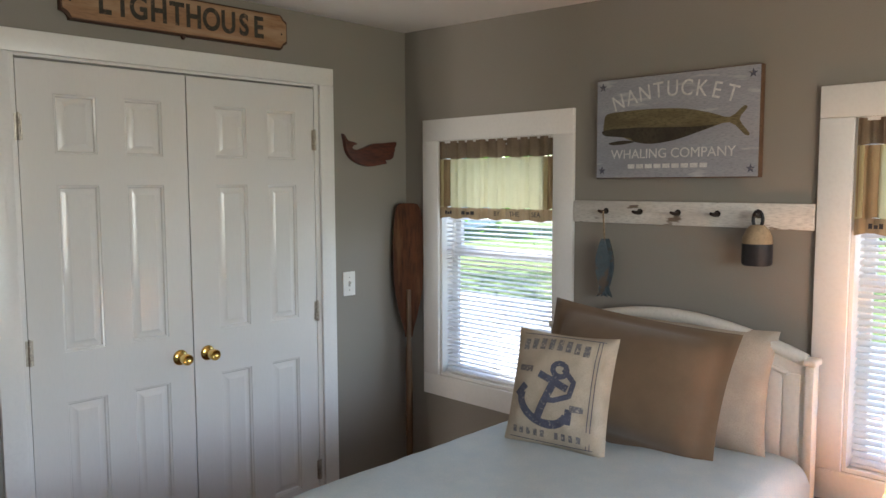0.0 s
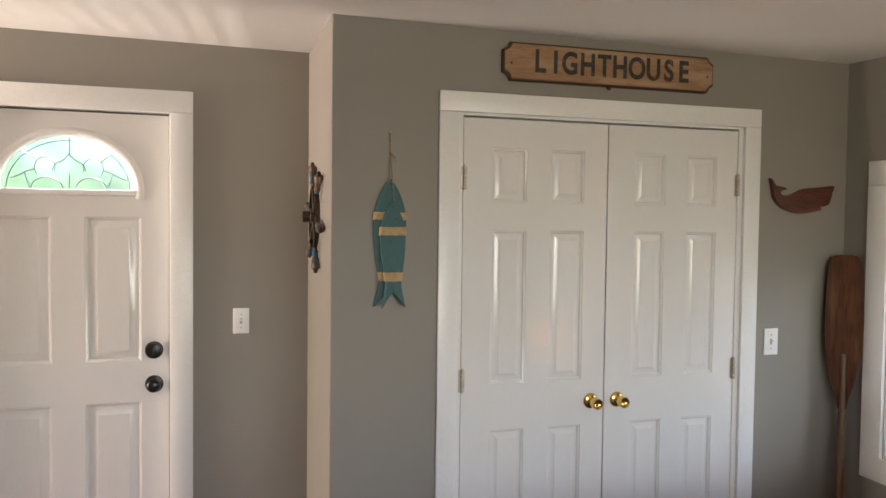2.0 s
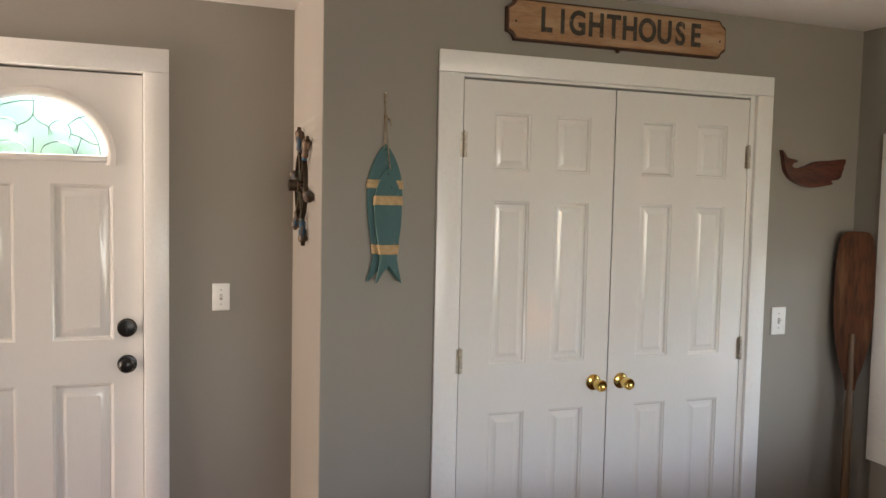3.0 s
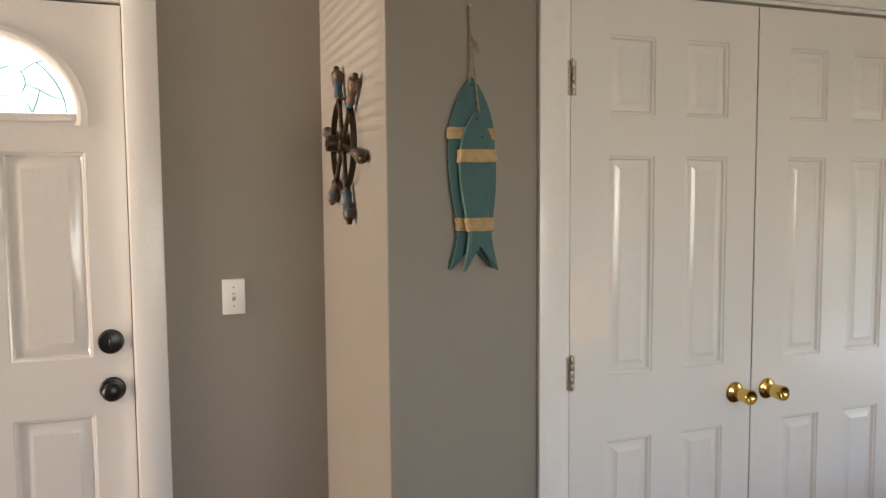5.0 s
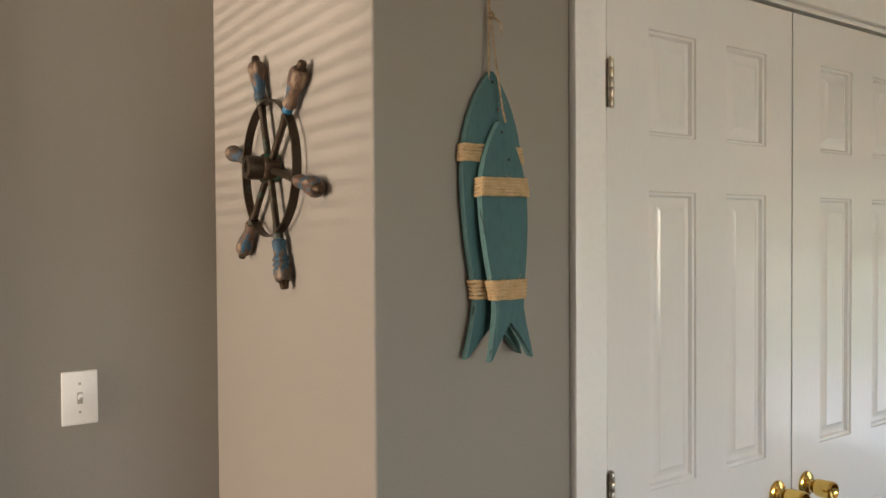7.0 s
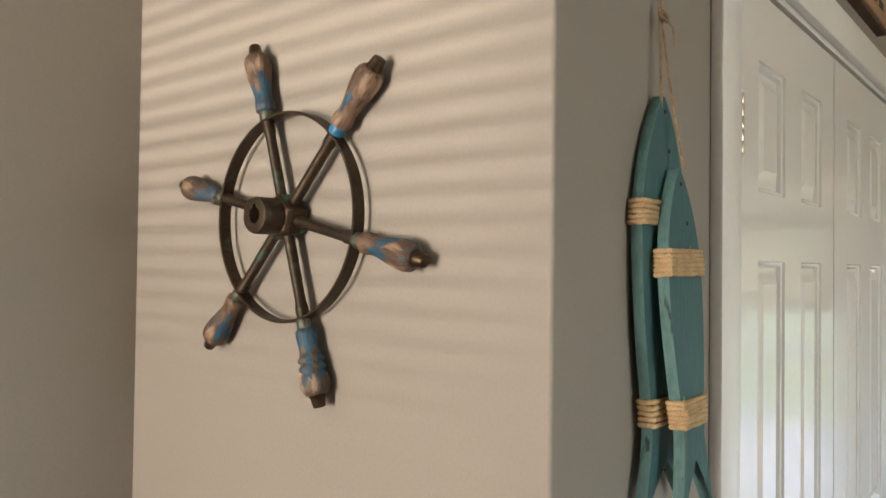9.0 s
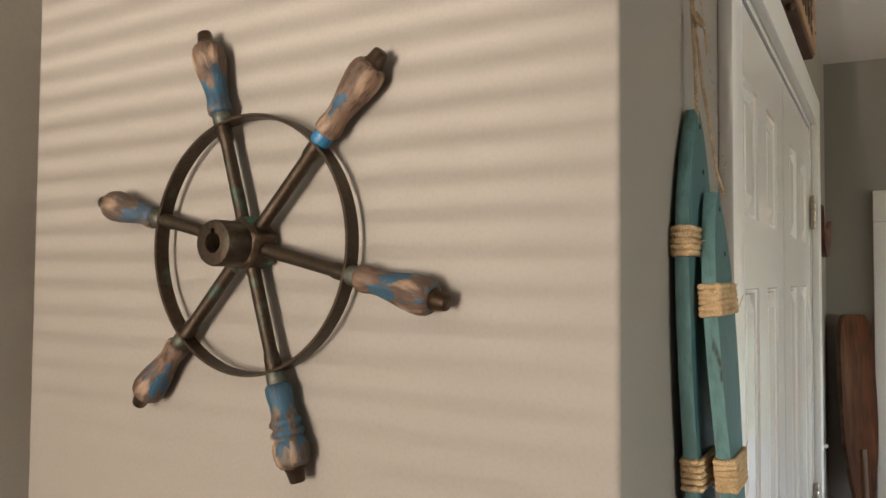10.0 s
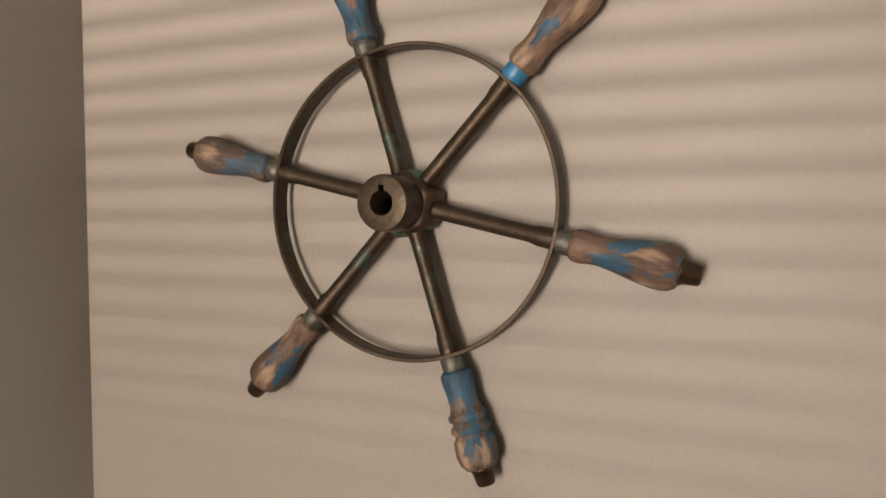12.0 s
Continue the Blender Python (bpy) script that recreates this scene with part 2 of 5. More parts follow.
# the ceiling of the old house runs a little out of level
_bm = box(XH - 0.12, YB - 0.12, CEIL, XW + 0.12, YF + 0.14, CEIL + 0.2)
for _v in _bm.verts:
    _v.co.z += 0.002 + 0.024 * _v.co.y - 0.010 * _v.co.x
tagged(part("ceiling", _bm, CEILING), "plain white painted ceiling", "ceiling", kind="structure")
tagged(part("floor", box(XH - 0.12, YB - 0.12, -0.12, XW + 0.12, YF + 0.14, 0), FLOOR), "reddish wooden floor of the room", "floor", kind="structure")


# ---- doors ----
def casing(parent, x0, x1, z1, w, y, depth=0.018, reveal=0.0):
    """Flat door casing round an opening, its back on y, with a slim outer bead."""
    for a, b in ((x0 - w, x0), (x1, x1 + w)):
        soft(part("casing_leg", box(a, y - depth, 0, b, y, z1, 0.003), TRIM, parent))
    soft(part("casing_head", box(x0 - w, y - depth, z1 + 0.0005, x1 + w, y, z1 + w, 0.003), TRIM, parent))


def jamb(parent, x0, x1, z1, y0, y1, t=0.018):
    part("jamb", box(x0, y0, 0, x0 + t, y1, z1, 0.0015), TRIM, parent)
    part("jamb", box(x1 - t, y0, 0, x1, y1, z1, 0.0015), TRIM, parent)
    part("jamb", box(x0 + t, y0, z1 - t, x1 - t, y1, z1, 0.0015), TRIM, parent)


def raised_panel(w, h, groove=0.011, slope=0.024):
    """Moulded panel, its face level at y = 0, sunk towards +y: an ogee down, a flat, a slope up to the field."""
    prof = [(0.0, 0.0), (0.002, 0.0040), (0.007, 0.0055), (groove, 0.0125), (groove + 0.004, 0.0125), (groove + slope, 0.0040), (groove + slope + 0.002, 0.0030)]
    bm = bmesh.new()
    loops = []
    for inset, d in prof:
        loops.append([bm.verts.new((x, d, z)) for x, z in ((inset, inset), (w - inset, inset), (w - inset, h - inset), (inset, h - inset))])
    for a, b in zip(loops, loops[1:]):
        for i in range(4):
            bm.faces.new((a[i], a[(i + 1) % 4], b[(i + 1) % 4], b[i]))
    bm.faces.new(loops[-1])
    return bm


def slab(w, h, t, cells):
    """Door slab with its face on y = 0 and holes in the face for panels (x0, z0, x1, z1)."""
    bm = bmesh.new()
    xs = sorted({0, w, *[c[0] for c in cells], *[c[2] for c in cells]})
    zs = sorted({0, h, *[c[1] for c in cells], *[c[3] for c in cells]})
    grid = {(x, z): bm.verts.new((x, 0, z)) for x in xs for z in zs}
    for xa, xb in zip(xs, xs[1:]):
        for za, zb in zip(zs, zs[1:]):
            if any(c[0] <= xa and xb <= c[2] and c[1] <= za and zb <= c[3] for c in cells):
                continue
            bm.faces.new((grid[xa, za], grid[xb, za], grid[xb, zb], grid[xa, zb]))
    e = 0.0015
    back = [bm.verts.new(p) for p in ((0, t, 0), (w, t, 0), (w, t, h), (0, t, h))]
    bm.faces.new(back)
    front = [grid[0, 0], grid[w, 0], grid[w, h], grid[0, h]]
    for i in range(4):
        side = [bm.verts.new(v.co) for v in (front[i], front[(i + 1) % 4])]
        bm.faces.new((side[0], side[1], back[(i + 1) % 4], back[i]))
    return bm


def hinge(parent, x, y, z, h=0.09, mat=None):
    """A butt hinge: knuckled barrel and the edges of its leaves."""
    bm = bmesh.new()
    n = 5
    for i in range(n):
        join(bm, lathe([(0.0, 0), (0.0052, 0.0004), (0.0058, 0.0015), (0.0058, h / n - 0.0015), (0.0052, h / n - 0.0004), (0.0, h / n)], 12), pose(x, y, z + i * h / n))
    join(bm, lathe([(0.0, 0), (0.004, 0), (0.0045, 0.003), (0.0, 0.005)], 10), pose(x, y, z + h))
    box(x - 0.012, y + 0.005, z + 0.001, x + 0.012, y + 0.0075, z + h - 0.001, bm=bm)
    soft(part("hinge", bm, mat or OLD_BRASS, parent, "tarnished brass hinge"))


def round_knob(parent, x, y, z, mat, label):
    rose = lathe([(0, 0), (0.0300, 0), (0.0308, 0.0025), (0.0285, 0.006), (0.0200, 0.0085), (0.0135, 0.011), (0.0115, 0.014), (0.0115, 0.019), (0.013, 0.022)], 28)
    k = soft(part("knob_rose", moved(rose, pose(x, y, z, 90)), mat, parent, label), 50)
    grip = lathe([(0.013, 0.022), (0.0170, 0.0245), (0.0196, 0.030), (0.0205, 0.040), (0.0214, 0.052), (0.0222, 0.060), (0.0220, 0.0655), (0.0203, 0.0690), (0.0180, 0.0692), (0.0150, 0.0660), (0.0100, 0.0625), (0.0, 0.0610)], 32)
    soft(part("knob", moved(grip, pose(x, y, z, 90)), mat, parent, label), 50)


closet = empty("door_1", pose(0, 0, 0), "white double closet doors with six raised panels each, closed", "closet doors", kind="structure")
casing(closet, 0.475, 1.733, 2.048, 0.076, 0.0)
jamb(closet, CL[0], CL[1], CL[3], 0.0005, 0.1195, 0.024)
part("stop", box(0.50, 0.045, 2.02, 1.71, 0.06, 2.037), TRIM, closet)
LW, LH = 0.603, 2.017
COLS = ((0.116, 0.260), (0.360, 0.504))
ROWS_Z = ((0.21, 0.820), (1.001, 1.593), (1.702, 1.909))
cells = [(a, lo, b, hi) for a, b in COLS for lo, hi in ROWS_Z]
for side, x0 in (("left", 0.4985), ("right", 1.1065)):
    leaf = part("door_leaf", slab(LW, LH, 0.035, cells), DOOR, closet)
    leaf.location = (x0, 0.003, 0.012)
    for a, lo, b, hi in cells:
        pn = soft(part("panel", raised_panel(b - a, hi - lo), DOOR, leaf), 25)
        pn.location = (a, 0, lo)
for x in (0.4995, 1.7085):
    for z in (0.24, 0.985, 1.757):
        hinge(closet, x, -0.0070, z)
for x in (1.045, 1.163):
    round_knob(closet, x, 0.003, 0.925, BRASS, "polished brass door knob")

front = empty("door_2", pose(0, 0, 0), "white front door with a half-round fanlight, closed", "front door", kind="structure")
casing(front, -1.438, -0.592, 2.090, 0.094, YF)
jamb(front, FD[0], FD[1], FD[3], YF + 0.0005, YF + 0.139, 0.014)
FX0, FX1, FZ0, FZ1, FY = -1.431, -0.6005, 0.03, 2.082, YF + 0.045
FW = FX1 - FX0
FCX, FCZ, FA, FB = -1.001, 1.752, 0.268, 0.232


def arc(a, b, n=36, cx=FCX - FX0, cz=FCZ - FZ0):
    return [(cx + a * math.cos(math.pi * i / n), cz + b * math.sin(math.pi * i / n)) for i in range(n + 1)]


def front_slab():
    """Steel door skin: panels left open in the face and a half-round hole through it."""
    cells = [(x, lo, x + 0.226, hi) for x in (0.135, 0.491) for lo, hi in ((0.19, 0.801), (0.981, 1.609))]
    h, t = FZ1 - FZ0, 0.044
    cut = 1.66
    bm = slab(FW, cut, t, cells)
    hole = arc(FA + 0.012, FB + 0.012)
    base = FCZ - FZ0 - 0.012
    for y in (0.0, t):
        outer = [(FW, base)] + [(FW, h)] + [(0, h)] + [(0, base)]
        ring = [bm.verts.new((x, y, z)) for x, z in hole]
        lo = [bm.verts.new((x, y, z)) for x, z in ((0, cut), (FW, cut))]
        mid = [bm.verts.new((x, y, z)) for x, z in ((0, hole[-1][1]), (FW, hole[0][1]))]
        top = [bm.verts.new((x, y, h)) for x in (0, FW)]
        bm.faces.new((lo[0], lo[1], mid[1], ring[0], ring[-1], mid[0]))
        n = len(ring) // 2
        bm.faces.new([mid[1], top[1]] + [bm.verts.new((hole[n][0], y, h))] + ring[n::-1])
        bm.faces.new([mid[0]] + ring[:n - 1:-1] + [bm.verts.new((hole[n][0], y, h)), top[0]])
    for i in range(len(hole) - 1):
        bm.faces.new([bm.verts.new(p) for p in ((hole[i][0], 0, hole[i][1]), (hole[i + 1][0], 0, hole[i + 1][1]), (hole[i + 1][0], t, hole[i + 1][1]), (hole[i][0], t, hole[i][1]))])
    for x in (0, FW):
        bm.faces.new([bm.verts.new(p) for p in ((x, 0, cut), (x, t, cut), (x, t, h), (x, 0, h))])
    bm.faces.new([bm.verts.new(p) for p in ((0, 0, h), (FW, 0, h), (FW, t, h), (0, t, h))])
    return bm, cells


_bm, _cells = front_slab()
leaf = part("door_leaf", _bm, DOOR, front)
leaf.location = (FX0, FY, FZ0)
for a, lo, b, hi in _cells:
    pn = soft(part("panel", raised_panel(b - a, hi - lo, 0.014, 0.034), DOOR, leaf), 25)
    pn.location = (a, 0, lo)
# moulded frame of the fanlight: a swept half-ring and a sill bar
_bm = bmesh.new()
_prof = [(0.0, 0.006), (0.004, -0.004), (0.012, -0.011), (0.020, -0.013), (0.026, -0.010), (0.034, -0.004), (0.038, 0.0)]
_rings = []
for i in range(49):
    th = math.pi * (-0.045 + 1.09 * i / 48)
    _rings.append([_bm.verts.new((FCX - FX0 + (FA - 0.006 + o) * math.cos(th), d, FCZ - FZ0 + (FB - 0.006 + o) * math.sin(th))) for o, d in _prof])
for a, b in zip(_rings, _rings[1:]):
    for i in range(len(_prof) - 1):
        _bm.faces.new((a[i], a[i + 1], b[i + 1], b[i]))
box(FCX - FX0 - FA, -0.009, FCZ - FZ0 - 0.024, FCX - FX0 + FA, 0.012, FCZ - FZ0 + 0.002, 0.004, bm=_bm)
soft(part("fanlight_frame", _bm, DOOR, leaf, "white moulded half-round frame"))
_bm = bmesh.new()
_pts = arc(FA, FB)
for y in (0.018, 0.024):
    _bm.faces.new([_bm.verts.new((x, y, z)) for x, z in _pts])
pane = part("fanlight_pane", _bm, FROST, leaf, "patterned decorative glass half-round")
pane.visible_shadow = False
_bm = bmesh.new()
_c = Vector((FCX - FX0, 0.015, FCZ - FZ0))


def came(points, r=0.0021):
    """A lead line through a few points given from the middle of the fanlight's base, to the right and up."""
    line = smooth_line(points, 6, closed=False) + [Vector(points[-1])]
    tube([_c + Vector((p.x, 0, p.y)) for p in line], r, 5, bm=_bm)


came([(FA * 0.90 * math.cos(math.pi * k / 16), FB * 0.90 * math.sin(math.pi * k / 16)) for k in range(17)])
came([(0, FB * 0.99), (0.002, FB * 0.80), (0, FB * 0.66)])
for sx in (-1, 1):
    came([(sx * x, z) for x, z in ((0.0, 0.153), (0.020, 0.128), (0.052, 0.110), (0.066, 0.082))])
    came([(sx * (0.094 + 0.040 * math.cos(radians(a))), 0.092 + 0.044 * math.sin(radians(a))) for a in range(-40, 230, 30)])
    came([(sx * x, z) for x, z in ((0.125, 0.122), (0.158, 0.148), (0.190, 0.158))])
    came([(sx * x, z) for x, z in ((0.134, 0.085), (0.170, 0.072), (0.205, 0.052), (0.236, 0.046))])
    came([(sx * (0.086 + 0.062 * math.cos(radians(a))), 0.052 * math.sin(radians(a))) for a in range(0, 181, 30)])
    came([(sx * x, z) for x, z in ((0.148, 0.0), (0.160, 0.030), (0.172, 0.070))])
came([(0.0, 0.0), (0.0, 0.03), (0.0, 0.066)])
part("leading", _bm, LEAD, leaf, "thin lead lines in the glass")
for z, nm in ((1.058, "deadbolt"), (0.908, "door_knob")):
    bm = lathe([(0, 0), (0.0370, 0), (0.0382, 0.004), (0.0340, 0.010), (0.016, 0.013), (0.012, 0.018)], 32)
    if nm == "door_knob":
        join(bm, lathe([(0.011, 0.018), (0.020, 0.024), (0.0285, 0.036), (0.030, 0.046), (0.027, 0.055), (0.018, 0.061), (0.0, 0.063)], 28))
    else:
        join(bm, lathe([(0.012, 0.018), (0.0345, 0.019), (0.0360, 0.023), (0.0335, 0.029), (0.020, 0.033), (0, 0.0345)], 32))
        box(-0.003, -0.016, 0.03, 0.003, 0.016, 0.046, 0.0015, bm=bm)
    soft(part(nm, moved(bm, pose(-0.662, FY, z, 90)), BLACK, front, "black metal " + nm.replace("_", " ")), 45)
    part("strike_plate", box(-0.5975, FY - 0.003, z - 0.028, -0.594, FY + 0.03, z + 0.028), BLACK, front, "black edge plate")
# dark strips added behind the leaf to block daylight and darken its gap
for x0, x1 in ((FX0 - 0.0025, FX0 + 0.012), (FX1 - 0.012, FX1 + 0.004)):
    part("weatherstrip", box(x0, FY + 0.0445, 0.0, x1, FY + 0.058, FZ1 + 0.009), DARK, front)
part("weatherstrip", box(FX0 + 0.012, FY + 0.046, FZ1 - 0.004, FX1 - 0.012, FY + 0.06, FZ1 + 0.009), DARK, front)


# ---- windows ----
def slat_mesh(w):
    """One curved blind slat along y."""
    me = bpy.data.meshes.new("slat")
    bm = bmesh.new()
    rows = []
    for i in range(5):
        u = (i / 4 - 0.5) * 0.025
        z = 0.0022 * (1 - (2 * i / 4 - 1) ** 2)
        rows.append([bm.verts.new((u, 0, z)), bm.verts.new((u, w, z))])
    for a, b in zip(rows, rows[1:]):
        bm.faces.new((a[0], b[0], b[1], a[1]))
    bm.to_mesh(me)
    bm.free()
    me.materials.append(SLAT)
    for f in me.polygons:
        f.use_smooth = True
    return me


def blind(name, x, y0, y1, z0, z1, tilt, pitch=0.0215, wand=0.0, turn=1, droop=0.0):
    """A mini blind: headrail, slats on ladder cords, bottom rail and a clear wand."""
    b = empty(name, pose(x, y0, z0), "white horizontal mini blind hanging in the window", "window blind", "window blinds")
    w = y1 - y0
    soft(part("headrail", box(-0.014, 0, z1 - z0 - 0.026, 0.014, w, z1 - z0, 0.002), VINYL, b))
    soft(part("bottom_rail", box(-0.013, 0.002, 0.0, 0.013, w - 0.002, 0.011, 0.003), VINYL, b))
    me = slat_mesh(w - 0.006)
    n = int((z1 - z0 - 0.045) / pitch)
    for i in range(n):
        s = new("slat", me)
        s.parent = b
        lean = tilt + 1.6 * math.sin(i * 12.9) + droop * max(0.0, 1 - i / (0.36 * n)) ** 0.5
        s.matrix_basis = pose(0, 0.003, 0.02 + i * pitch, 0, lean * turn, 0)
    for f in (0.14, 0.5, 0.86):
        cord = bmesh.new()
        for dx in (-0.0128, 0.0128):
            tube([(dx, f * w, 0.008), (dx, f * w, z1 - z0 - 0.02)], 0.0006, 4, bm=cord)
        part("ladder_cord", cord, SLAT, b)
    if wand:
        part("wand", tube([(-0.020 * turn, w - 0.06, z1 - z0 - 0.03), (-0.024 * turn, w - 0.06, z1 - z0 - wand)], 0.0035, 6), VINYL, b, "clear plastic tilt wand")
    return b


def window(name, w, sash_at, inward, label, seen=True):
    """A double-hung window in an x wall: jambs, sashes, panes, casing. inward: -1 where the room lies towards -x."""
    y0, y1, z0, z1 = w
    win = empty(name, pose(0, 0, 0), label, "window", kind="structure")
    face = XW if inward < 0 else XH
    d = -inward
    cw = 0.102
    lo, hi = sorted((face, face + inward * 0.018))
    for a, b in ((y0 - cw, y0), (y1, y1 + cw)):
        soft(part("casing_leg", box(lo, a, z0, hi, b, z1, 0.003), TRIM, win))
    for a, b in ((z0 - cw, z0 - 0.0005), (z1 + 0.0005, z1 + cw)):
        soft(part("casing_rail", box(lo, y0 - cw, a, hi, y1 + cw, b, 0.003), TRIM, win))
    jl, jh = sorted((face, face + d * 0.12))
    part("jamb", box(jl, y0, z0, jh, y0 + 0.012, z1), TRIM, win)
    part("jamb", box(jl, y1 - 0.012, z0, jh, y1, z1), TRIM, win)
    part("jamb", box(jl, y0 + 0.012, z1 - 0.012, jh, y1 - 0.012, z1), TRIM, win)
    part("window_sill", box(jl, y0 + 0.012, z0, jh, y1 - 0.012, z0 + 0.014), TRIM, win)
    zm = z0 + (z1 - z0) * 0.535
    for (a, b), off in (((z0 + 0.014, zm + 0.018), 0.072), ((zm - 0.018, z1 - 0.012), 0.098)):
        xa, xb = sorted((face + d * off, face + d * (off + 0.022)))
        bm = bmesh.new()
        r = 0.036
        box(xa, y0 + 0.012, a, xb, y0 + 0.012 + r, b, 0.002, bm=bm)
        box(xa, y1 - 0.012 - r, a, xb, y1 - 0.012, b, 0.002, bm=bm)
        box(xa, y0 + 0.012 + r, a, xb, y1 - 0.012 - r, a + r, 0.002, bm=bm)
        box(xa, y0 + 0.012 + r, b - r, xb, y1 - 0.012 - r, b, 0.002, bm=bm)
        sash = soft(part("sash", bm, VINYL, win, "white sash frame"))
        xm = (xa + xb) / 2
        pane = part("pane", box(xm - 0.002, y0 + 0.012 + r, a + r, xm + 0.002, y1 - 0.012 - r, b - r), GLASS, sash, "clear glass pane")
        pane.visible_shadow = False
    return win


window("window_1", W1, 0.08, -1, "white-cased double-hung window with blind and short valance")
window("window_2", W2, 0.08, -1, "white-cased double-hung window beside the bed")
window("window_3", W3, 0.08, 1, "plain side window with a blind")
blind("window_blind", XW + 0.036, W1[0] + 0.016, W1[1] - 0.016, W1[2] + 0.016, W1[3] - 0.014, -17, wand=0.55)
blind("window_blind", XW + 0.036, W2[0] + 0.016, W2[1] - 0.016, W2[2] + 0.016, W2[3] - 0.014, -28)
# droop shuts the lowest slats here so the thrown stripes fade out downwards
blind("window_blind", XH - 0.036, W3[0] + 0.016, W3[1] - 0.016, W3[2] + 0.016, W3[3] - 0.014, 28, pitch=0.018, turn=-1, droop=34)


# ---- materials of the things ----
SIGN_FACE = material("weathered_sign_wood", (0.36, 0.205, 0.105), 0.7, scale=5, fine=70, vary=0.18, bump=0.25, second=(0.27, 0.145, 0.072), stretch=(0.35, 1, 2.2), third=(0.42, 0.29, 0.18), patch=(0.55, 0.72), patch_scale=7)
SIGN_EDGE = material("burnt_sign_edge", (0.085, 0.034, 0.016), 0.6, scale=12, vary=0.2, bump=0.2)
LETTER = material("faded_black_letters", (0.055, 0.047, 0.037), 0.8, scale=30, fine=160, vary=0.2, bump=0.2, third=(0.16, 0.11, 0.07), patch=(0.58, 0.7), patch_scale=60)
TEAL = material("weathered_teal_paint", (0.0400, 0.1240, 0.1280), 0.62, scale=9, fine=180, vary=0.10, bump=0.22, second=(0.0320, 0.1000, 0.1056), stretch=(1, 1, 0.25), third=(0.0680, 0.1520, 0.1480), patch=(0.62, 0.72), patch_scale=45)
TEAL_EDGE = material("rubbed_teal_edge", (0.0900, 0.2000, 0.1980), 0.7, scale=30, fine=200, vary=0.15, bump=0.25, stretch=(1, 1, 0.3), third=(0.0160, 0.0280, 0.0280), patch=(0.63, 0.7), patch_scale=70)
JUTE = material("jute_rope", (0.72, 0.53, 0.31), 0.95, scale=60, fine=700, vary=0.25, bump=0.9, spec=0.1, second=(0.58, 0.40, 0.215))
CORD = material("jute_cord", (0.40, 0.30, 0.19), 0.95, scale=80, fine=700, vary=0.25, bump=0.6, spec=0.1)
WHALE_WOOD = material("carved_redwood", (0.120, 0.031, 0.015), 0.5, scale=6, fine=60, vary=0.25, bump=0.25, second=(0.045, 0.013, 0.008), stretch=(0.5, 1, 2.5))
OAR_RIM = material("worn_oar_rim", (0.150, 0.088, 0.046), 0.6, scale=12, fine=80, vary=0.25, bump=0.2, third=(0.06, 0.025, 0.01), patch=(0.5, 0.62), patch_scale=14)
OAR_WOOD = material("old_varnished_oar", (0.1050, 0.0340, 0.0115), 0.55, spec=0.12, scale=5, fine=60, vary=0.22, bump=0.2, second=(0.0430, 0.0150, 0.0062), stretch=(1.5000, 1.5000, 0.2100), third=(0.1500, 0.0700, 0.0280), patch=(0.58, 0.7), patch_scale=9)
OAR_SHAFT = material("worn_oar_shaft", (0.1275, 0.0660, 0.0263), 0.5, scale=8, fine=80, vary=0.2, bump=0.15, stretch=(3, 3, 0.3))
IRON = material("aged_bronze", (0.070, 0.048, 0.030), 0.46, 0.75, scale=26, fine=220, vary=0.22, bump=0.16, second=(0.046, 0.034, 0.023), third=(0.060, 0.085, 0.065), patch=(0.60, 0.72), patch_scale=34)
HUB = material("verdigris_bronze", (0.085, 0.055, 0.034), 0.5, 0.7, scale=30, fine=220, vary=0.2, bump=0.2, third=(0.050, 0.190, 0.130), patch=(0.56, 0.63), patch_scale=48)
FERRULE = material("greened_ferrule", (0.115, 0.12, 0.095), 0.5, 0.6, scale=40, fine=220, vary=0.2, bump=0.2)
TIP = material("worn_bronze_tip", (0.075, 0.048, 0.030), 0.40, 0.85, scale=40, vary=0.2, bump=0.08)


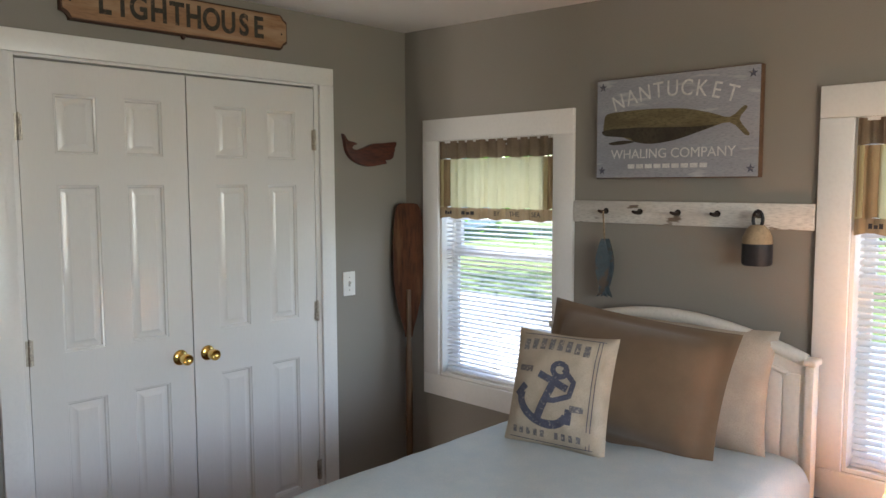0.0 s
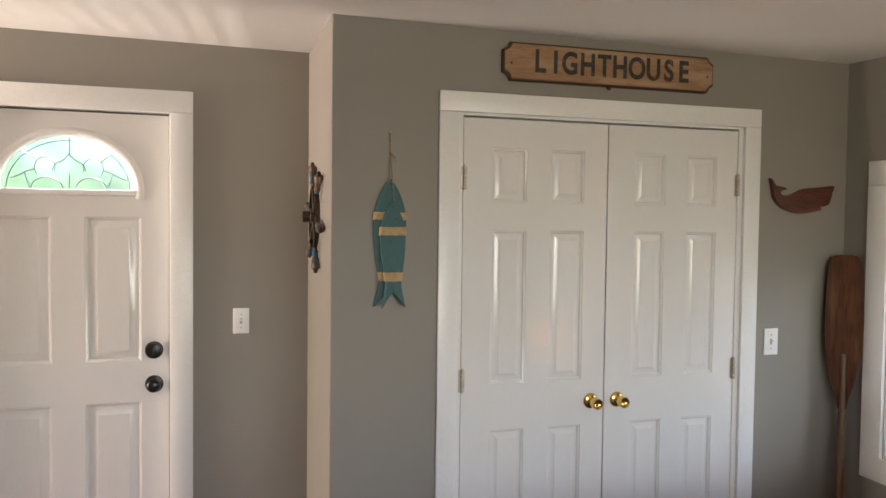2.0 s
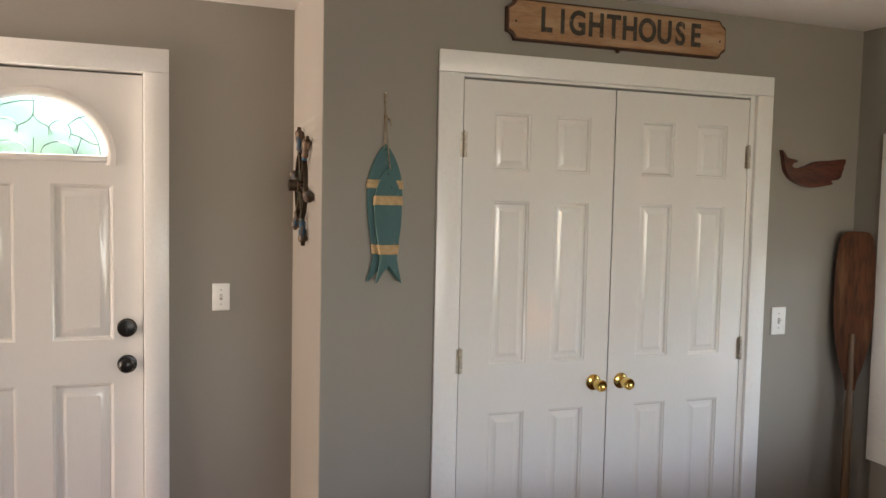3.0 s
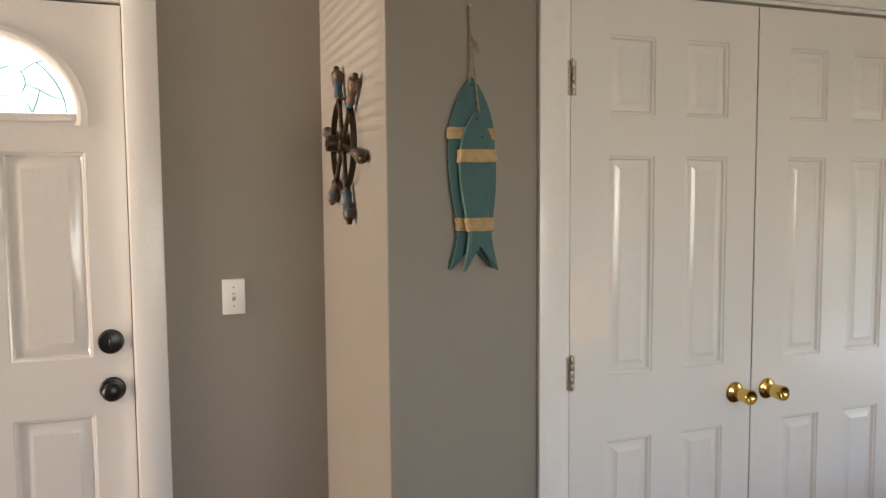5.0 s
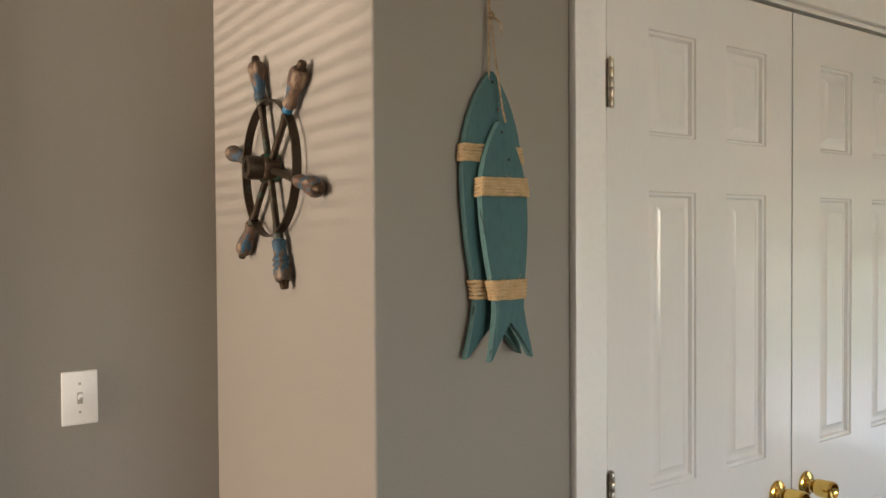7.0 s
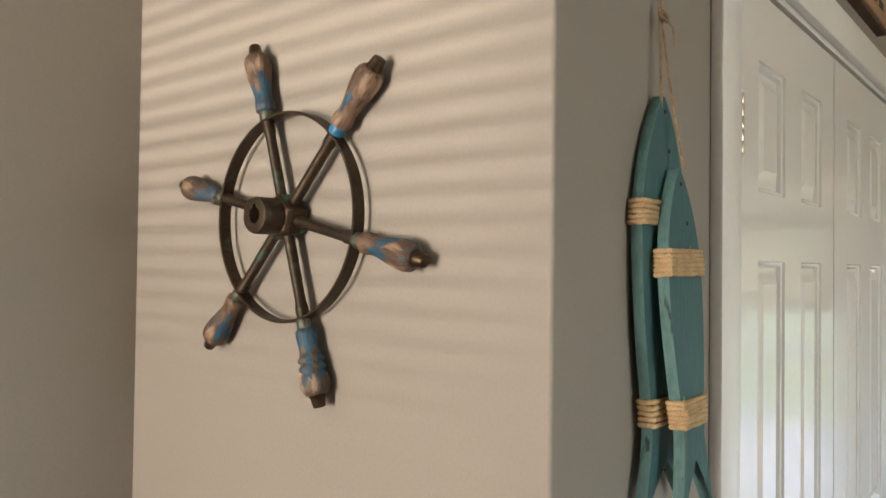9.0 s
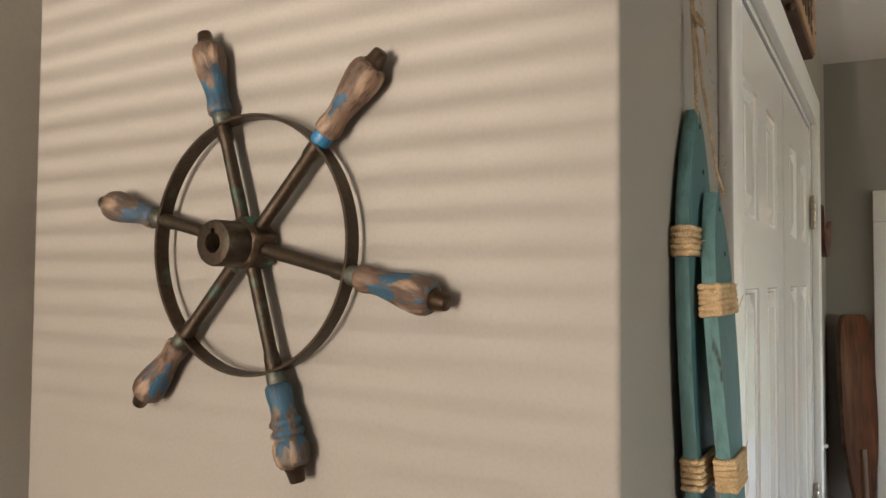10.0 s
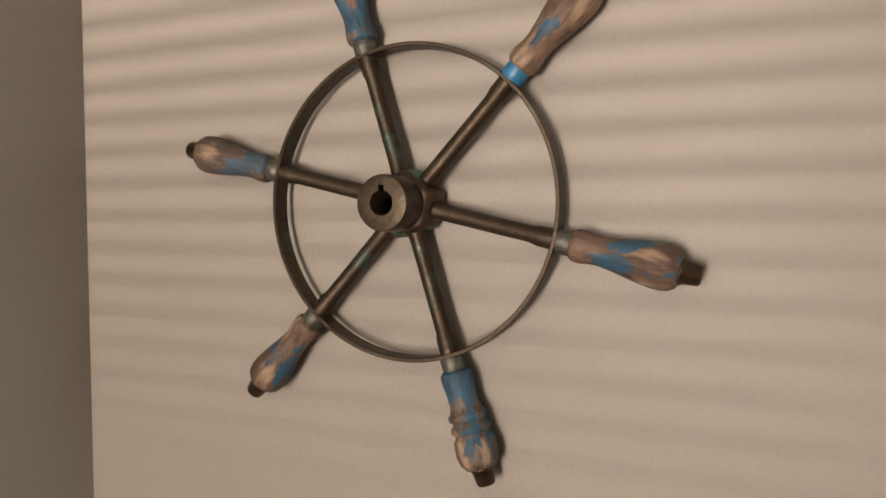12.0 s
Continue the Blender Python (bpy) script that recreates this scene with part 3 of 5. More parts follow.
def handle_paint(name, at, width, amount, seed, wood=(0.140, 0.086, 0.054), blue=(0.018, 0.074, 0.122)):
    """Bare weathered wood with blue paint left on it, most round the height `at` along the handle, flaked along the grain."""
    m = material(name, wood, 0.62, scale=34, fine=260, vary=0.3, bump=0.45, second=(0.050, 0.028, 0.018), stretch=(1, 1, 0.28), third=(0.310, 0.215, 0.140), patch=(0.55, 0.68), patch_scale=60)
    nt = m.node_tree
    p = nt.nodes["Principled BSDF"]
    bare = p.inputs["Base Color"].links[0].from_socket
    co, mp = nt.nodes.new("ShaderNodeTexCoord"), nt.nodes.new("ShaderNodeMapping")
    mp.inputs["Location"].default_value, mp.inputs["Scale"].default_value = (seed, seed * 0.7, seed * 0.3), (1, 1, 0.42)
    nt.links.new(co.outputs["Object"], mp.inputs["Vector"])
    flakes, shades = nt.nodes.new("ShaderNodeTexNoise"), nt.nodes.new("ShaderNodeTexNoise")
    for node, scale, detail in ((flakes, 78, 10.0), (shades, 150, 6.0)):
        node.inputs["Scale"].default_value, node.inputs["Detail"].default_value = scale, detail
        nt.links.new(mp.outputs[0], node.inputs["Vector"])
    split = nt.nodes.new("ShaderNodeSeparateXYZ")
    nt.links.new(co.outputs["Object"], split.inputs[0])

    def calc(kind, a, b):
        n = nt.nodes.new("ShaderNodeMath")
        n.operation = kind
        for socket, value in zip(n.inputs, (a, b)):
            if isinstance(value, (int, float)):
                socket.default_value = value
            else:
                nt.links.new(value, socket)
        return n.outputs[0]

    away = calc("DIVIDE", calc("ABSOLUTE", calc("SUBTRACT", split.outputs[2], at), 0), width)
    level = calc("SUBTRACT", calc("ADD", flakes.outputs[0], amount), calc("MULTIPLY", away, 0.22))
    edge = nt.nodes.new("ShaderNodeMapRange")
    edge.inputs[1].default_value, edge.inputs[2].default_value = 0.50, 0.535
    nt.links.new(level, edge.inputs[0])
    tone, coat = nt.nodes.new("ShaderNodeMix"), nt.nodes.new("ShaderNodeMix")
    for n in (tone, coat):
        n.data_type = "RGBA"
    tone.inputs[6].default_value = (*blue, 1)
    tone.inputs[7].default_value = (blue[0] * 0.9 + 0.012, blue[1] * 0.55, blue[2] * 0.5, 1)
    nt.links.new(calc("MULTIPLY", calc("SUBTRACT", shades.outputs[0], 0.4), 3.0), tone.inputs[0])
    nt.links.new(edge.outputs[0], coat.inputs[0])
    nt.links.new(bare, coat.inputs[6])
    nt.links.new(tone.outputs[2], coat.inputs[7])
    nt.links.new(coat.outputs[2], p.inputs["Base Color"])
    return m


HANDLE_TOP = handle_paint("blue_handle_with_bare_end", 0.160, 0.032, 0.13, 0.0)
HANDLE_BARE = handle_paint("mostly_bare_handle", 0.175, 0.05, -0.03, 1.7, wood=(0.165, 0.100, 0.062))
HANDLE_MIXED = handle_paint("half_blue_handle", 0.180, 0.06, 0.065, 2.9)
HANDLE_RINGED = handle_paint("blue_ringed_handle", 0.155, 0.060, 0.13, 4.1, wood=(0.105, 0.080, 0.060))
HANDLE_STREAKED = handle_paint("blue_streaked_handle", 0.180, 0.05, 0.005, 5.3)
HANDLE_GREY = handle_paint("faded_blue_handle", 0.160, 0.05, 0.075, 6.5, wood=(0.110, 0.078, 0.056), blue=(0.032, 0.068, 0.100))
BLUE_PAINT = material("bright_blue_collar", (0.020, 0.135, 0.26), 0.45, scale=60, vary=0.2, bump=0.1)


# ---- light switches ----
# grey that paints the shade in the toggle slot; screw heads share it
SLOT = material("slot_shade_and_screw_grey", (0.42, 0.40, 0.37), 0.4, scale=20, vary=0.05, bump=0.0)


def light_switch(x, y, z):
    s = empty("light_switch", pose(x, y, z), "white toggle light switch plate on the greige wall", "light switch", "light switches")
    soft(part("plate", box(-0.0352, -0.006, -0.057, 0.0352, 0, 0.057, 0.0028, 3), PLASTIC, s))
    soft(part("toggle_slot", box(-0.0055, -0.0072, -0.0125, 0.0055, -0.0058, 0.0125, 0.0008), SLOT, s, "shaded toggle slot"))
    t = part("toggle", moved(box(-0.0042, -0.020, -0.004, 0.0042, 0, 0.004, 0.0015), pose(0, -0.005, 0, -22)), PLASTIC, s)
    soft(t)
    for dz in (-0.030, 0.030):
        bm = lathe([(0, 0), (0.0032, 0), (0.003, 0.0012), (0, 0.0016)], 12)
        part("screw", moved(bm, pose(0, -0.006, dz, 90)), SLOT, s)
    return s


light_switch(-0.2945, YF, 1.183)
light_switch(1.8955, 0, 1.137)


# ---- carved whale over the switch ----
def carved_whale():
    ctrl = [(1.862, 1.838), (1.872, 1.818), (1.895, 1.806), (1.935, 1.800), (1.943, 1.792), (1.912, 1.785), (1.908, 1.772), (1.930, 1.762), (1.985, 1.776), (2.040, 1.797),
            (2.110, 1.803), (2.184, 1.812), (2.190, 1.802), (2.174, 1.770), (2.172, 1.740), (2.150, 1.724), (2.105, 1.720), (2.132, 1.708), (2.090, 1.699), (2.020, 1.690), (1.960, 1.700), (1.912, 1.722), (1.884, 1.752), (1.874, 1.785), (1.870, 1.808)]
    bm = board(smooth_line([(x, z) for x, z in ctrl], 3), 0.022, 0.005, 2)
    return tagged(soft(part("carved_whale", bm, WHALE_WOOD), 50), "dark red carved wooden whale hung on the wall", "wall ornament")


carved_whale()


# ---- oar in the corner ----
def oar():
    top, foot = Vector((2.208, -0.080, 1.512)), Vector((2.150, -0.140, 0.0))
    o = empty("oar", pose(*foot), "old varnished wooden oar leaning in the corner, blade up", "oar")
    lean = (top - foot).length
    turn = (top - foot).normalized()
    front = Vector((-0.62, -0.78, 0)).normalized()
    side = turn.cross(front).normalized()
    front = side.cross(turn).normalized()
    m = Matrix((side, turn.cross(side) * -1, turn)).transposed().to_4x4()
    m = Matrix((( -side.x, -front.x, turn.x), (-side.y, -front.y, turn.y), (-side.z, -front.z, turn.z))).to_4x4()
    half = [(0.0, lean), (0.035, lean - 0.001), (0.053, lean - 0.012), (0.064, lean - 0.045), (0.071, lean - 0.12), (0.074, lean - 0.22), (0.074, lean - 0.32), (0.068, lean - 0.42), (0.055, lean - 0.50), (0.040, lean - 0.565), (0.024, lean - 0.62), (0.018, lean - 0.66)]
    right = smooth_line(half, 3, closed=False) + [Vector(half[-1])]
    outline = [(p.x, p.y) for p in right] + [(-p.x, p.y) for p in right[::-1][:-1]]
    bm = board(outline, 0.016, 0.005, 2)
    blade = part("blade", moved(bm, Matrix.Translation((0, 0.008, 0))), OAR_WOOD, o)
    blade.data.materials.append(OAR_RIM)
    for p in blade.data.polygons:
        if abs(p.normal.y) < 0.9:
            p.material_index = 1
    soft(blade, 50)
    zt = lean - 0.425
    sh = bmesh.new()
    n = 14
    rings = []
    for i in range(n + 1):
        z = zt * i / n
        rx = 0.017 if i > 2 else 0.015
        sq = 1.0 if z < lean - 0.7 else 0.72
        rings.append([sh.verts.new((rx * sq * math.copysign(abs(math.cos(a)) ** 0.8, math.cos(a)), -0.004 - 0.018 * sq * math.copysign(abs(math.sin(a)) ** 0.8, math.sin(a)), z)) for a in [2 * math.pi * k / 14 for k in range(14)]])
    for a, b in zip(rings, rings[1:]):
        for k in range(14):
            sh.faces.new((a[k], a[(k + 1) % 14], b[(k + 1) % 14], b[k]))
    sh.faces.new(rings[0])
    sh.faces.new(rings[-1])
    soft(part("shaft", sh, OAR_SHAFT, o, "worn lighter wooden shaft"), 50)
    o.matrix_world = Matrix.Translation(foot) @ m


oar()


# ---- sign over the closet ----
def house_sign():
    x0, x1, z0, z1 = 0.642, 1.562, 2.176, 2.321
    s = empty("wooden_sign", pose(0, 0, 0), "long weathered wooden sign with carved letters over the closet", "sign")
    w, h, n = x1 - x0, z1 - z0, 0.030

    def outline(g):
        pts = []
        for cx, cz, a0 in ((x0, z0, 90), (x1, z0, 180), (x1, z1, 270), (x0, z1, 0)):
            sx, sz = (1 if cx == x0 else -1), (1 if cz == z0 else -1)
            ccx, ccz = cx + sx * g * 0.3, cz + sz * g * 0.3
            arc_ = []
            for i in range(7):
                a = radians(15 * i)
                arc_.append((ccx + sx * (n + g * 0.7) * math.cos(a), ccz + sz * (n + g * 0.7) * math.sin(a)))
            arc_ = [(x, max(min(z, z1 - g), z0 + g)) for x, z in arc_]
            arc_ = [(max(min(x, x1 - g), x0 + g), z) for x, z in arc_]
            if (sx, sz) in ((1, 1), (-1, -1)):
                arc_ = arc_[::-1]
            pts += arc_
        return pts
    soft(part("edge_board", board(outline(0.0), 0.024, 0.004), SIGN_EDGE, s, "dark burnt wooden edge"), 50)
    soft(part("face_board", moved(board(outline(0.007), 0.005, 0.002), pose(0, -0.0235, 0)), SIGN_FACE, s, "weathered brown wooden face"), 50)
    word = "LIGHTHOUSE"
    xs = [0.790, 0.855, 0.915, 0.991, 1.063, 1.131, 1.206, 1.280, 1.350, 1.418]
    for ch, x in zip(word, xs):
        zc = 2.249
        lettering("letter", ch, 0.118, LETTER, s, Matrix.Translation((x, -0.0287, zc)) @ pose(0, 0, 0, 90), 0.0012, squeeze=0.80, bold=0.0035)
    bm = lathe([(0, 0), (0.006, 0.002), (0.010, 0.010), (0.008, 0.018), (0.004, 0.022), (0, 0.022)], 14)
    soft(part("peg", moved(bm, pose(1.092, -0.014, z0 - 0.014)), SIGN_EDGE, s, "small dark wooden peg"))
    for x in (x0 + 0.032, x1 - 0.032):
        part("nail", moved(lathe([(0, 0), (0.004, 0), (0.0035, 0.0015), (0, 0.002)], 10), pose(x, -0.0283, 2.24, 90)), DARK, s)


house_sign()


# ---- two hanging fish boards ----
def fish_outline(w, body, tail, notch):
    """Half-width w, length body to the tail's root, then a forked tail; the tip is at (0, 0)."""
    n = 18
    right = []
    for i in range(n + 1):
        t = i / n
        if t < 0.447:
            s = max(0.0, math.sin(math.pi * t ** 0.86)) ** 0.88
        else:
            s = 0.60 + 0.40 * max(0.0, math.cos(math.pi / 2 * (t - 0.447) / 0.553)) ** 0.9
        right.append((w * s, -body * t))
    right[0] = (0.0035, 0.0)
    right += [(w * 0.615, -body - tail * 0.18), (w * 0.70, -body - tail * 0.45), (w * 0.84, -body - tail * 0.76), (w * 0.96, -body - tail), (w * 0.84, -body - tail * 0.97), (w * 0.42, -body - tail + notch * 0.55), (0.0, -body - tail + notch)]
    return right + [(-x, z) for x, z in right[::-1][1:]]


def rope_band(parent, outline, y0, y1, za, zb, turns, r):
    """Rope wound round the board between two heights."""
    bm = bmesh.new()
    for k in range(turns):
        z = za + (zb - za) * (k + 0.5) / turns
        xs = [p for p in outline if p[0] > 0]
        w = max(0.01, np.interp(-z, [-p[1] for p in xs[:19]], [p[0] for p in xs[:19]]))
        e = r * 0.6
        loop = []
        for cx, cy in ((w + e, y0 - e), (w + e, y1 + e), (-w - e, y1 + e), (-w - e, y0 - e)):
            loop.append((cx, cy))
        pts = []
        for i in range(4):
            (ax, ay), (bx, by) = loop[i], loop[(i + 1) % 4]
            m = 10 if i in (1, 3) else 3
            for j in range(m):
                f = (j + 0.12) / m
                pts.append((ax + (bx - ax) * f, ay + (by - ay) * f, z + random.uniform(-0.0006, 0.0006) + (0.0012 * math.sin(6 * f + k) if i == 1 else 0)))
        twist = [r * (1 + 0.10 * math.sin(i * 2.1 + k)) for i in range(len(pts))]
        tube(pts, twist, 7, closed=True, bm=bm)
    for k in range(5):
        z = random.uniform(za, zb)
        x = random.uniform(-0.04, 0.04)
        tube([(x, y0 - r * 1.4, z), (x + random.uniform(-0.008, 0.008), y0 - 0.006 - random.uniform(0, 0.006), z + random.uniform(-0.004, 0.018))], 0.00035, 4, bm=bm)
    return soft(part("rope_band", bm, JUTE, parent, "natural jute rope wound round the board"), 60)


def fish_board(x, tip, y, w, body, tail, notch, bands, tilt, thick=0.0128, lean=0.0):
    f = part("fish_board", board(fish_outline(w, body, tail, notch), thick, 0.0022, 2), TEAL)
    f.data.materials.append(TEAL_EDGE)
    for p in f.data.polygons:
        if abs(p.normal.y) < 0.9:
            p.material_index = 1
    soft(f, 35)
    f.matrix_world = pose(x, y, tip, lean, tilt, 0)
    f.parent = pair
    for za, zb, turns in bands:
        rope_band(f, fish_outline(w, body, tail, notch), -thick, 0, za, zb, turns, 0.0031)
    for dx, dz in ((0.0, -0.018), (0.012, -0.062)):
        part("drilled_hole", moved(lathe([(0, 0), (0.0026, 0), (0.0024, 0.0006), (0, 0.0006)], 10), pose(dx, -thick - 0.0002, dz, 90)), DARK, f)
    return f


pair = empty("fish_ornament", pose(0, 0, 0), "pair of teal wooden fish with jute bands hung by a cord", "wall ornament")
fish_board(0.2145, 1.789, -0.003, 0.0603, 0.362, 0.105, 0.058, [(-0.150, -0.121, 5), (-0.372, -0.340, 5)], 0.4, lean=-0.9)
fish_board(0.2195, 1.705, -0.0195, 0.0465, 0.285, 0.101, 0.064, [(-0.122, -0.092, 6), (-0.289, -0.257, 6)], -0.4, lean=-3.5)
hang = pose(0.212, -0.003, 1.96)
_bm = bmesh.new()
tube([(0.002, -0.004, 0), (0.001, -0.006, -0.06), (-0.002, -0.010, -0.125), (-0.004, -0.012, -0.185)], 0.0017, 6, bm=_bm)
tube([(-0.002, -0.005, 0), (0.002, -0.008, -0.07), (0.007, -0.016, -0.15), (0.012, -0.028, -0.235), (0.0135, -0.034, -0.256)], 0.0016, 6, bm=_bm)
tube([(0.0, -0.010, -0.072), (0.006, -0.014, -0.078), (0.004, -0.016, -0.086), (-0.003, -0.012, -0.082), (0.0, -0.009, -0.075)], 0.0022, 6, bm=_bm)
for k in range(7):
    a = -0.4 + 0.25 * k
    tube([(0.003, -0.012, -0.08), (0.010 + 0.004 * k % 0.011, -0.014 - 0.001 * k, -0.083 - 0.002 * k), (0.016 + 0.001 * k, -0.016, -0.088 - 0.004 * k)], 0.0005, 4, bm=_bm)
for k in range(30):
    z = -random.uniform(0.01, 0.24)
    x = 0.004 * random.uniform(-1, 1)
    tube([(x, -0.008 + 0.12 * z, z), (x + random.uniform(-0.007, 0.007), -0.010 + 0.12 * z, z + random.uniform(-0.006, 0.006))], 0.0003, 3, bm=_bm)
part("cord", moved(_bm, hang), CORD, pair, "frayed jute cord")
part("nail", moved(lathe([(0, -0.006), (0.0012, -0.006), (0.0012, 0.012), (0.0028, 0.0125), (0.0028, 0.0135), (0, 0.014)], 10), hang @ pose(0, 0.003, 0.001, 90)), OLD_BRASS, pair, "small nail")


# ---- ship wheel ----
def ship_wheel(cy, cz):
    """Local frame: x to the viewer's right, y up, z out of the wall."""
    w = empty("ship_wheel", pose(0, cy, cz, 90, 0, -90), "aged bronze ship wheel with chipped blue wooden handles", "ship wheel")
    ra, rb, lo, hi = 0.1258, 0.1294, 0.010, 0.026
    bm = bmesh.new()
    n = 96
    rings = []
    prof = [(ra, lo), (ra + 0.0006, lo - 0.0006), (rb - 0.0006, lo - 0.0006), (rb, lo), (rb, hi), (rb - 0.0006, hi + 0.0006), (ra + 0.0006, hi + 0.0006), (ra, hi)]
    for i in range(n):
        a = 2 * math.pi * i / n
        rings.append([bm.verts.new((r * math.cos(a), r * math.sin(a), z)) for r, z in prof])
    for i in range(n):
        a, b = rings[i], rings[(i + 1) % n]
        for k in range(len(prof)):
            bm.faces.new((a[k], a[(k + 1) % len(prof)], b[(k + 1) % len(prof)], b[k]))
    soft(part("rim", bm, IRON, w, "flat dark bronze hoop"), 35)
    # hub: six-sided block behind, round boss with a keyed bore in front
    hexa = lathe([(0, 0.002), (0.026, 0.002), (0.029, 0.006), (0.029, 0.030), (0.026, 0.036), (0.0, 0.036)], 6)
    bmesh.ops.bevel(hexa, geom=hexa.edges[:], offset=0.002, segments=2, affect="EDGES", profile=0.5)
    hub = soft(part("hub", moved(hexa, pose(0, 0, 0, 0, 0, 17)), HUB, w, "bronze hub with green verdigris"), 40)
    key = [(0.0095 * math.cos(2 * math.pi * i / 40 + math.pi / 2 + 0.22), 0.0095 * math.sin(2 * math.pi * i / 40 + math.pi / 2 + 0.22)) for i in range(38)]
    key += [(0.0022, 0.0135), (-0.0022, 0.0135)]
    bm = bmesh.new()
    seg = len(key)
    outer = [(0.0215, 0.034), (0.0222, 0.037), (0.0222, 0.062), (0.0212, 0.0645), (0.0195, 0.065)]
    rows = []
    for r, z in outer:
        rows.append([bm.verts.new((r * math.cos(2 * math.pi * i / seg + math.pi / 2 + 0.22), r * math.sin(2 * math.pi * i / seg + math.pi / 2 + 0.22), z)) for i in range(seg)])
    for z in (0.065, 0.0645, 0.036):
        rows.append([bm.verts.new((x * (1.04 if z == 0.065 else 1), y * (1.04 if z == 0.065 else 1), z)) for x, y in key])
    for a, b in zip(rows, rows[1:]):
        for k in range(seg):
            bm.faces.new((a[k], a[(k + 1) % seg], b[(k + 1) % seg], b[k]))
    bm.faces.new(rows[-1])
    soft(part("boss", bm, IRON, hub, "round boss with a keyed bore"), 40)
    plain = [(0.0105, 0.150), (0.0125, 0.1525), (0.0128, 0.158), (0.0112, 0.166), (0.0112, 0.172), (0.0128, 0.182), (0.0155, 0.195), (0.0172, 0.206), (0.0175, 0.213), (0.0162, 0.219), (0.0135, 0.2225), (0.0115, 0.2235), (0.0, 0.224)]
    ringed = [(0.0105, 0.150), (0.0128, 0.1525), (0.0130, 0.158), (0.0118, 0.168), (0.0118, 0.176), (0.0132, 0.1805), (0.0156, 0.1825), (0.0158, 0.1855), (0.0132, 0.1878), (0.0130, 0.1888), (0.0160, 0.1915), (0.0166, 0.1945), (0.0138, 0.1970), (0.0136, 0.1980), (0.0164, 0.2010), (0.0172, 0.206), (0.0174, 0.212), (0.0160, 0.218), (0.0125, 0.2225), (0.0, 0.223)]
    looks = {107: (plain, HANDLE_TOP, 0.98), 47: (plain, HANDLE_BARE, 0.98), -13: (plain, HANDLE_MIXED, 1.0), -73: (ringed, HANDLE_RINGED, 1.0), -133: (plain, HANDLE_STREAKED, 0.98), 167: (plain, HANDLE_GREY, 0.99)}
    zc = 0.0185
    for a, (prof, mat, f) in looks.items():
        m = Matrix.Rotation(radians(a), 4, "Z") @ Matrix.Translation((0, 0, zc)) @ Matrix.Rotation(radians(90), 4, "Y") @ Matrix.Rotation(radians(a * 3.7), 4, "Z")
        sp = lathe([(0.0, 0.020), (0.0078, 0.020), (0.0068, 0.032), (0.0066, 0.108), (0.0080, 0.114), (0.0080, 0.1270), (0.0, 0.1270)], 16)
        spoke = soft(part("spoke", moved(sp, m), IRON, w), 40)
        fe = lathe([(0, 0.1285), (0.0088, 0.1285), (0.0096, 0.1305), (0.0096, 0.139), (0.0088, 0.1415), (0, 0.1415)], 20)
        soft(part("ferrule", moved(fe, m), BLUE_PAINT if a == 47 else FERRULE, spoke, "blue painted collar" if a == 47 else "greened metal collar"), 40)
        prof = [(r, 0.140 + (h - 0.150) * f * 1.09) for r, h in prof]
        hd = soft(part("handle", lathe(prof, 28), mat, spoke, "turned wooden handle with chipped blue paint"), 60)
        hd.matrix_basis = m
        h0 = prof[-1][1]
        tp = lathe([(0, h0 - 0.003), (0.0098, h0 - 0.003), (0.0104, h0 + 0.0008), (0.0094, h0 + 0.0022), (0.0090, h0 + 0.0026), (0.0076, h0 + 0.0125), (0.0066, h0 + 0.0140), (0.0052, h0 + 0.0145), (0.0, h0 + 0.0142)], 16)
        soft(part("tip", moved(tp, m), TIP, spoke, "small bronze end cap"), 40)
    return w


ship_wheel(0.3690, 1.6492)


# ---- materials by the bed ----
VAL_TOP = cloth("brown_valance_linen", (0.25, 0.185, 0.125), 0.25, vary=0.2)
VAL_MID = cloth("cream_valance_cotton", (0.66, 0.60, 0.36), 0.55, vary=0.06)
VAL_LOW = cloth("tan_valance_hem", (0.40, 0.29, 0.17), 0.22, vary=0.12)
INK = material("dark_printed_ink", (0.045, 0.04, 0.04), 0.9, bump=0.0)
BLANKET = cloth("pale_blue_blanket", (0.56, 0.62, 0.63), 0.0, fine=240, vary=0.07, bump=0.5, second=(0.50, 0.58, 0.61))
BROWN = cloth("taupe_satin_sham", (0.165, 0.110, 0.066), 0.0, fine=500, vary=0.06, bump=0.12)
BROWN.node_tree.nodes["Principled BSDF"].inputs["Sheen Weight"].default_value = 0.3
BURLAP = cloth("natural_canvas_pillow", (0.56, 0.475, 0.36), 0.0, fine=420, vary=0.12, bump=0.45)
FAINT = material("faded_print", (0.190, 0.178, 0.178), 0.9, scale=30, fine=300, vary=0.15, bump=0.2, third=(0.42, 0.37, 0.30), patch=(0.52, 0.64), patch_scale=120)
PRINT = material("navy_print", (0.100, 0.105, 0.145), 0.9, scale=30, fine=300, vary=0.15, bump=0.2, third=(0.35, 0.31, 0.27), patch=(0.6, 0.7), patch_scale=120)
STRIPE = cloth("beige_striped_pillowcase", (0.47, 0.40, 0.32), 0.0, fine=300, vary=0.08, bump=0.3)
BEDWHITE = material("cream_painted_bed", (0.72, 0.69, 0.62), 0.4, scale=4, fine=90, vary=0.04, bump=0.06)
SHABBY = material("distressed_white_board", (0.70, 0.67, 0.62), 0.65, scale=9, fine=110, vary=0.12, bump=0.25, stretch=(1, 0.4, 2), third=(0.16, 0.12, 0.09), patch=(0.63, 0.68), patch_scale=22)
